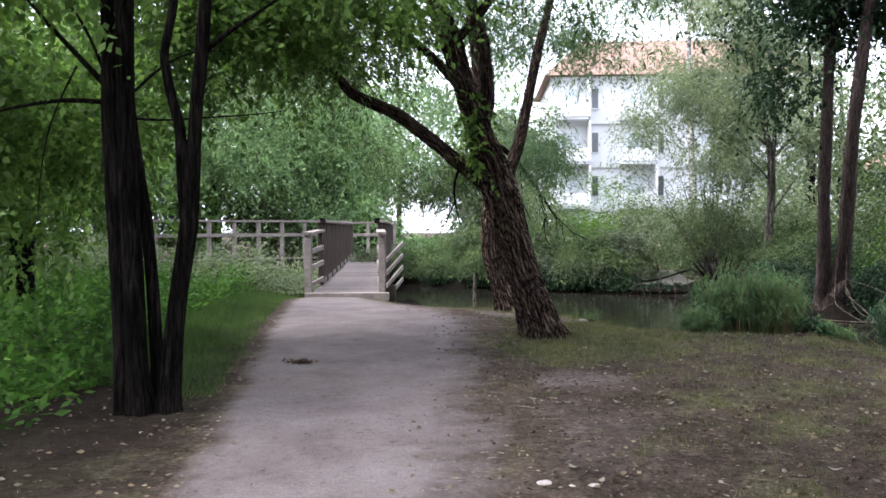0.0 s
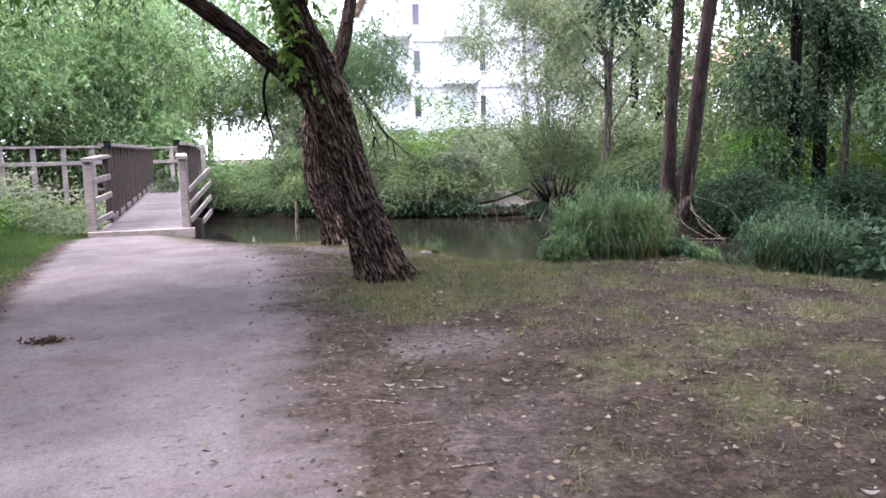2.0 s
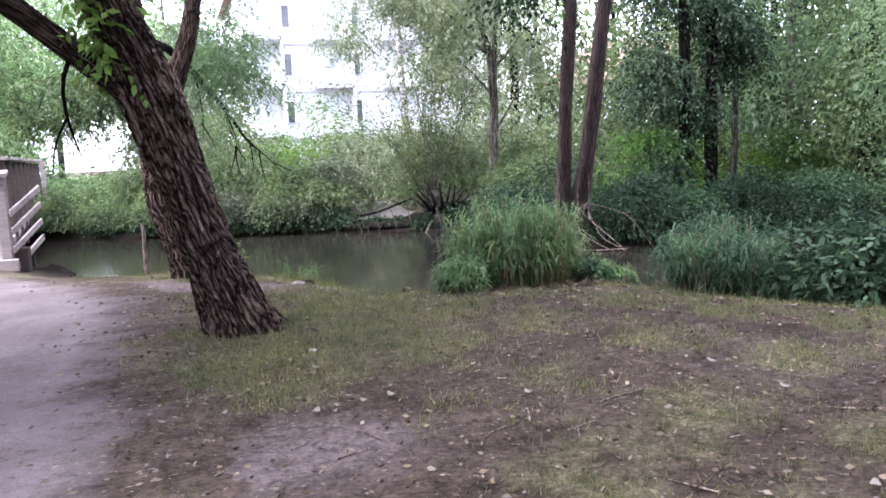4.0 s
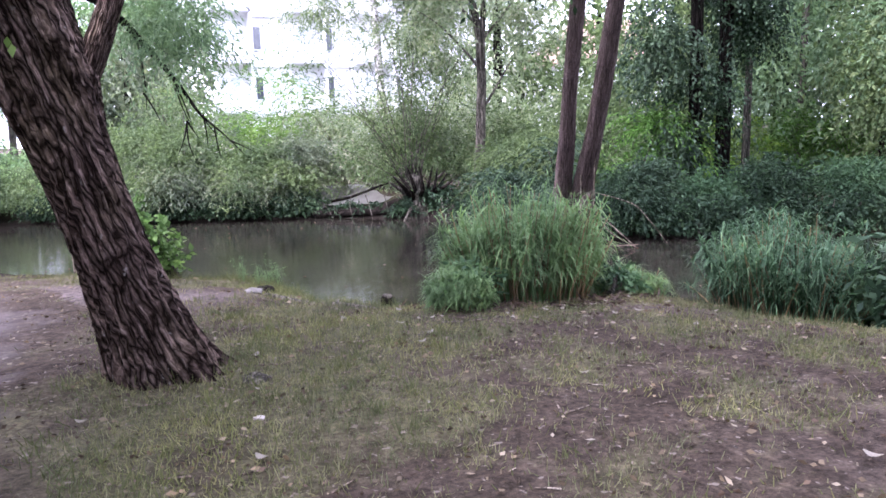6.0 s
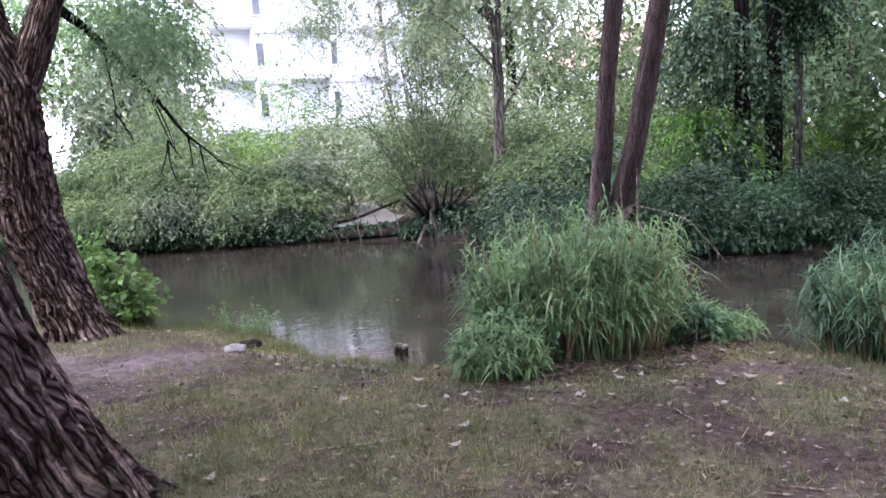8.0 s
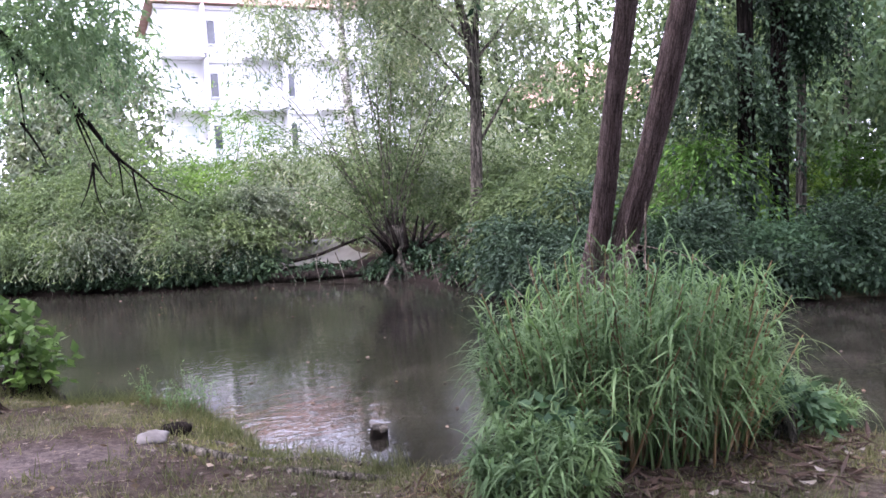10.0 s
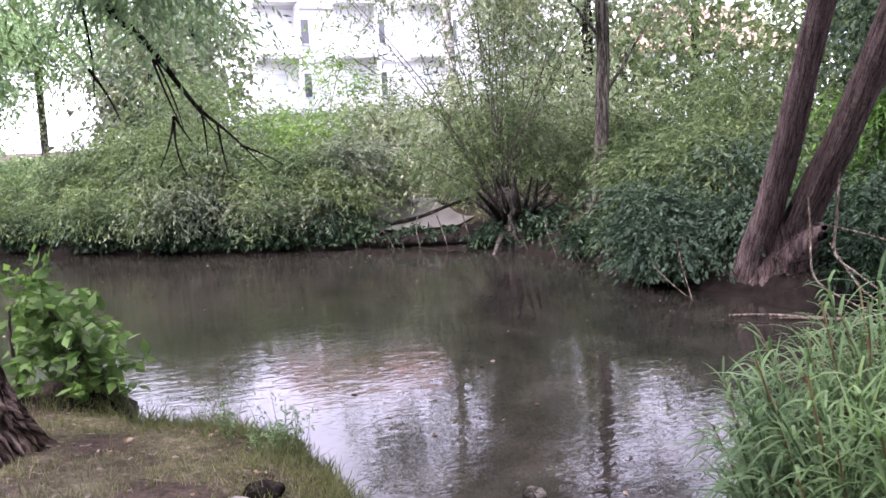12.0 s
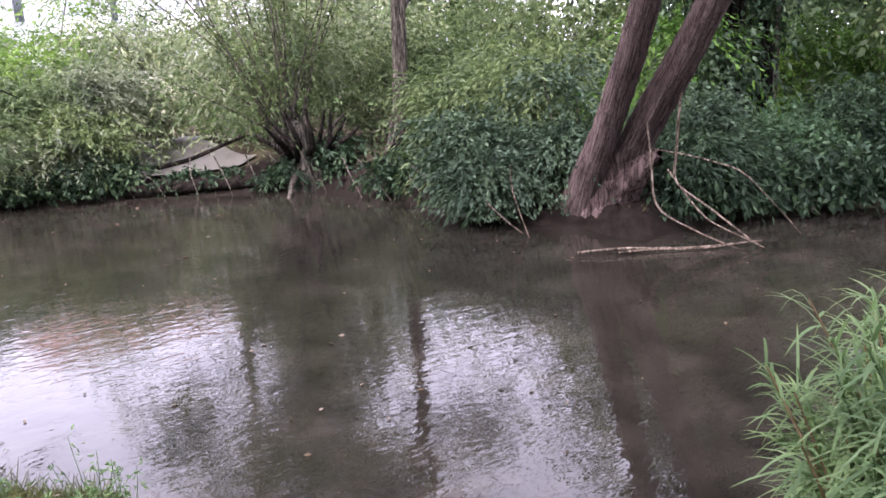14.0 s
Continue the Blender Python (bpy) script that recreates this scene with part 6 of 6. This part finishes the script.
BLOSSOM = leaf_mat("cream_blossom", (0.3, 0.3, 0.24), (0.42, 0.42, 0.35), (0.55, 0.55, 0.48), 0.3)
part("blossom", V, F, BLOSSOM, bs, "creamy white blossom", "stuff", False)
V, F = sprays(blob_points([(4.2, 24.7, 0.6, 1.2, 0.5, 0.5), (5.8, 24.4, 0.6, 1.2, 0.5, 0.5), (7.2, 24.1, 0.55, 0.8, 0.5, 0.45)], 900, 0.5, -0.4, 3.0, 2.0), 8, 0.4, 0.12, 0.04, 0.4)
part("foliage", V, F, LEAF_PALE, bs, kind="stuff", smooth=False)

# tufts of grass on the lawn
tx, ty = rng.uniform(0.4, 8, 2600), rng.uniform(3, 14, 2600)
okt = (pond_distance(tx, ty) > 0.25) & (tx > np.interp(ty, right_y, right_x) + 0.3) & (turf_cover(tx, ty) + 0.2 * rng.normal(size=2600) > 0.5)
tx, ty = np.repeat(tx[okt], 16), np.repeat(ty[okt], 16)
tx, ty = tx + rng.normal(size=len(tx)) * 0.035, ty + rng.normal(size=len(ty)) * 0.035
grass("grass_tufts", "small green tufts of grass on the trodden lawn", tx, ty, rng.uniform(0.03, 0.085, len(tx)), BANK_M)

# dry twigs lying about
for i in range(34):
    x_, y_ = rng.uniform(0.8, 7.0), rng.uniform(4.0, 12.6)
    if i < 12:
        x_, y_ = rng.uniform(3.2, 5.6), rng.uniform(11.3, 12.1)
    if pond_distance(np.array([x_]), np.array([y_]))[0] < 0.3:
        continue
    a_, ln_ = rng.uniform(0, 6.28), rng.uniform(0.1, 0.32)
    q = [(x_ + math.cos(a_) * ln_ * k_ + 0.02 * math.sin(i + 3 * k_), y_ + math.sin(a_) * ln_ * k_) for k_ in (-0.5, 0.0, 0.5)]
    q = [(u_, v_, gz(u_, v_) + 0.008) for u_, v_ in q]
    tg = thing("dry_twig", q[1], "short dry brown twig lying on the ground", "twig", "dry twigs on the lawn")
    V, F, _ = tube(q, [0.006, 0.005, 0.003], 5, 0.04, seed=i, wander=0.006)
    part("wood", V, F, DEADWOOD if i % 3 else BARK_GREY, tg)

# dead sticks and roots hanging into the water under the far shrubs
for i in range(22):
    k_ = i / 21
    px_ = np.interp(k_, [0, 0.5, 0.75, 1], [1.4, 4.9, 6.6, 7.1])
    py_ = np.interp(k_, [0, 0.5, 0.75, 1], [23.8, 22.2, 20.8, 18.0])
    dx_, dy_ = rng.normal() * 0.25, rng.uniform(0.1, 0.35)
    ds = thing("dead_stick", (px_, py_ + 0.2, -0.3), "bare dead stick dangling over the far waterline", "branch", "dead sticks on the far bank")
    V, F, _ = tube([(px_ + dx_, py_ + 0.45, 0.05), (px_ + dx_ * 0.3, py_ + 0.1, -0.12), (px_, py_ - dy_, -0.39)], [0.01, 0.008, 0.004], 6, 0.08, seed=i, wander=0.03)
    part("wood", V, F, BARK_GREY, ds)

# long grass along the broken edge of the bank
bx = np.array([1.2, 1.75, 2.0, 2.8, 2.9, 3.1, 3.55])
by = np.array([16.4, 16.2, 15.5, 15.0, 14.3, 13.6, 13.1])
q = rng.random(9000) * 6
ex = np.interp(q, np.arange(7), bx) - np.abs(rng.normal(size=9000)) * 0.28 + 0.05
ey = np.interp(q, np.arange(7), by) - np.abs(rng.normal(size=9000)) * 0.22
okb = (pond_distance(ex, ey) > -0.02) & (wob(ex, ey, 4.0, 3.0) > -0.35)
ex, ey = ex[okb], ey[okb]
grass("bank_grass", "longer tufted grass on the edge of the bank", ex, ey, rng.uniform(0.025, 0.12, len(ex)) * (0.7 + 0.6 * np.clip(wob(ex, ey, 6.0, 2.0), -0.5, 1)), BANK_M)

# broad-leaved plants and thin sedge round the reeds' foot
for x, y, r, h in ((3.8, 11.98, 0.2, 0.36), (5.12, 12.1, 0.16, 0.24)):
    g = gz(x, y)
    shrub((x, y, g), "broad-leaved green plant at the foot of the reeds", [(x, y, g + h * 0.5, r, r * 0.8, h * 0.5)], 420, LEAF_RUSH, 0.07, 0.032, 7, 0.2, 0.4, -0.9, 4.0, stems=5, group="bank plants", name="bank_plant", category="plant")
reed_clump(5.45, 12.3, 0.4, 0.16, 0.34, 90, "thin low tuft of half-dry sedge between the reeds", 0.6)

# large pale leaves lying singly on the lawn
PALE_LEAF = leaf_mat("bleached_leaf", (0.1, 0.082, 0.065), (0.17, 0.148, 0.122), (0.3, 0.27, 0.235), 0.15)
for i in range(70):
    x_, y_ = rng.uniform(0.9, 6.5), rng.uniform(4.2, 12.0)
    if i < 20:
        x_, y_ = rng.uniform(3.0, 5.4), rng.uniform(10.9, 11.7)
    if pond_distance(np.array([x_]), np.array([y_]))[0] < 0.2:
        continue
    a_, ln_ = rng.uniform(0, 6.28), rng.uniform(0.035, 0.075)
    t_ = np.linspace(0, 1, 5)
    w_ = ln_ * 0.3 * np.sin(np.pi * (0.08 + 0.86 * t_))
    zc = 0.016 + 0.25 * ln_ * (2 * t_ - 1) ** 2
    rows_ = []
    for side in (-1, 0, 1):
        xx = x_ + math.cos(a_) * ln_ * (t_ - 0.5) - math.sin(a_) * side * w_
        yy = y_ + math.sin(a_) * ln_ * (t_ - 0.5) + math.cos(a_) * side * w_
        rows_.append(np.stack([xx, yy, gz(x_, y_) + zc + abs(side) * 0.3 * w_], -1))
    lf = thing("fallen_leaf", (x_, y_, gz(x_, y_)), "pale curled dry leaf lying on the trodden ground", "leaf", "pale leaves on the lawn")
    part("blade", np.vstack(rows_), grid_faces(5, 3), PALE_LEAF, lf)
for x_, y_, r_, sd_ in ((1.06, 5.47, 0.045, 0.4), (1.19, 5.45, 0.024, 1.9), (1.3, 5.46, 0.03, 3.3), (1.88, 10.01, 0.03, 2.2)):
    rock(x_, y_, r_, "small whitish stone chip on the trodden ground", 0.4, CHIP_M, seed=sd_)

# thin weeds with seed heads on the lip of the bank
for x_, y_, h_ in ((2.72, 14.55, 0.24), (2.66, 14.6, 0.3), (2.6, 14.62, 0.2), (2.52, 14.5, 0.22), (2.4, 14.75, 0.26)):
    g = gz(x_, y_)
    wd_ = thing("weed", (x_, y_, g), "thin weed with small seed heads on the bank", "plant", "weeds on the bank")
    tips, tt = [], []
    for i in range(6):
        e_ = (x_ + rng.normal() * 0.05, y_ + rng.normal() * 0.05, g + h_ * rng.uniform(0.6, 1.1))
        tt.append(tube(bent((x_, y_, g - 0.02), e_, 0.05), np.linspace(0.0022, 0.001, 5), 4, 0.05))
        tips += [np.array(e_) - np.array((0, 0, 0.03 * q_)) for q_ in range(3)] + [np.array((x_, y_, g)) * (1 - q_) + np.array(e_) * q_ for q_ in (0.3, 0.5, 0.7)]
    V, F = joined(tt)
    part("stalk", V, F, LEAF_REED, wd_, kind="stuff")
    V, F = sprays(np.array(tips), 4, 0.04, 0.022, 0.008, 0.2)
    part("foliage", V, F, LEAF_REED, wd_, kind="stuff", smooth=False)
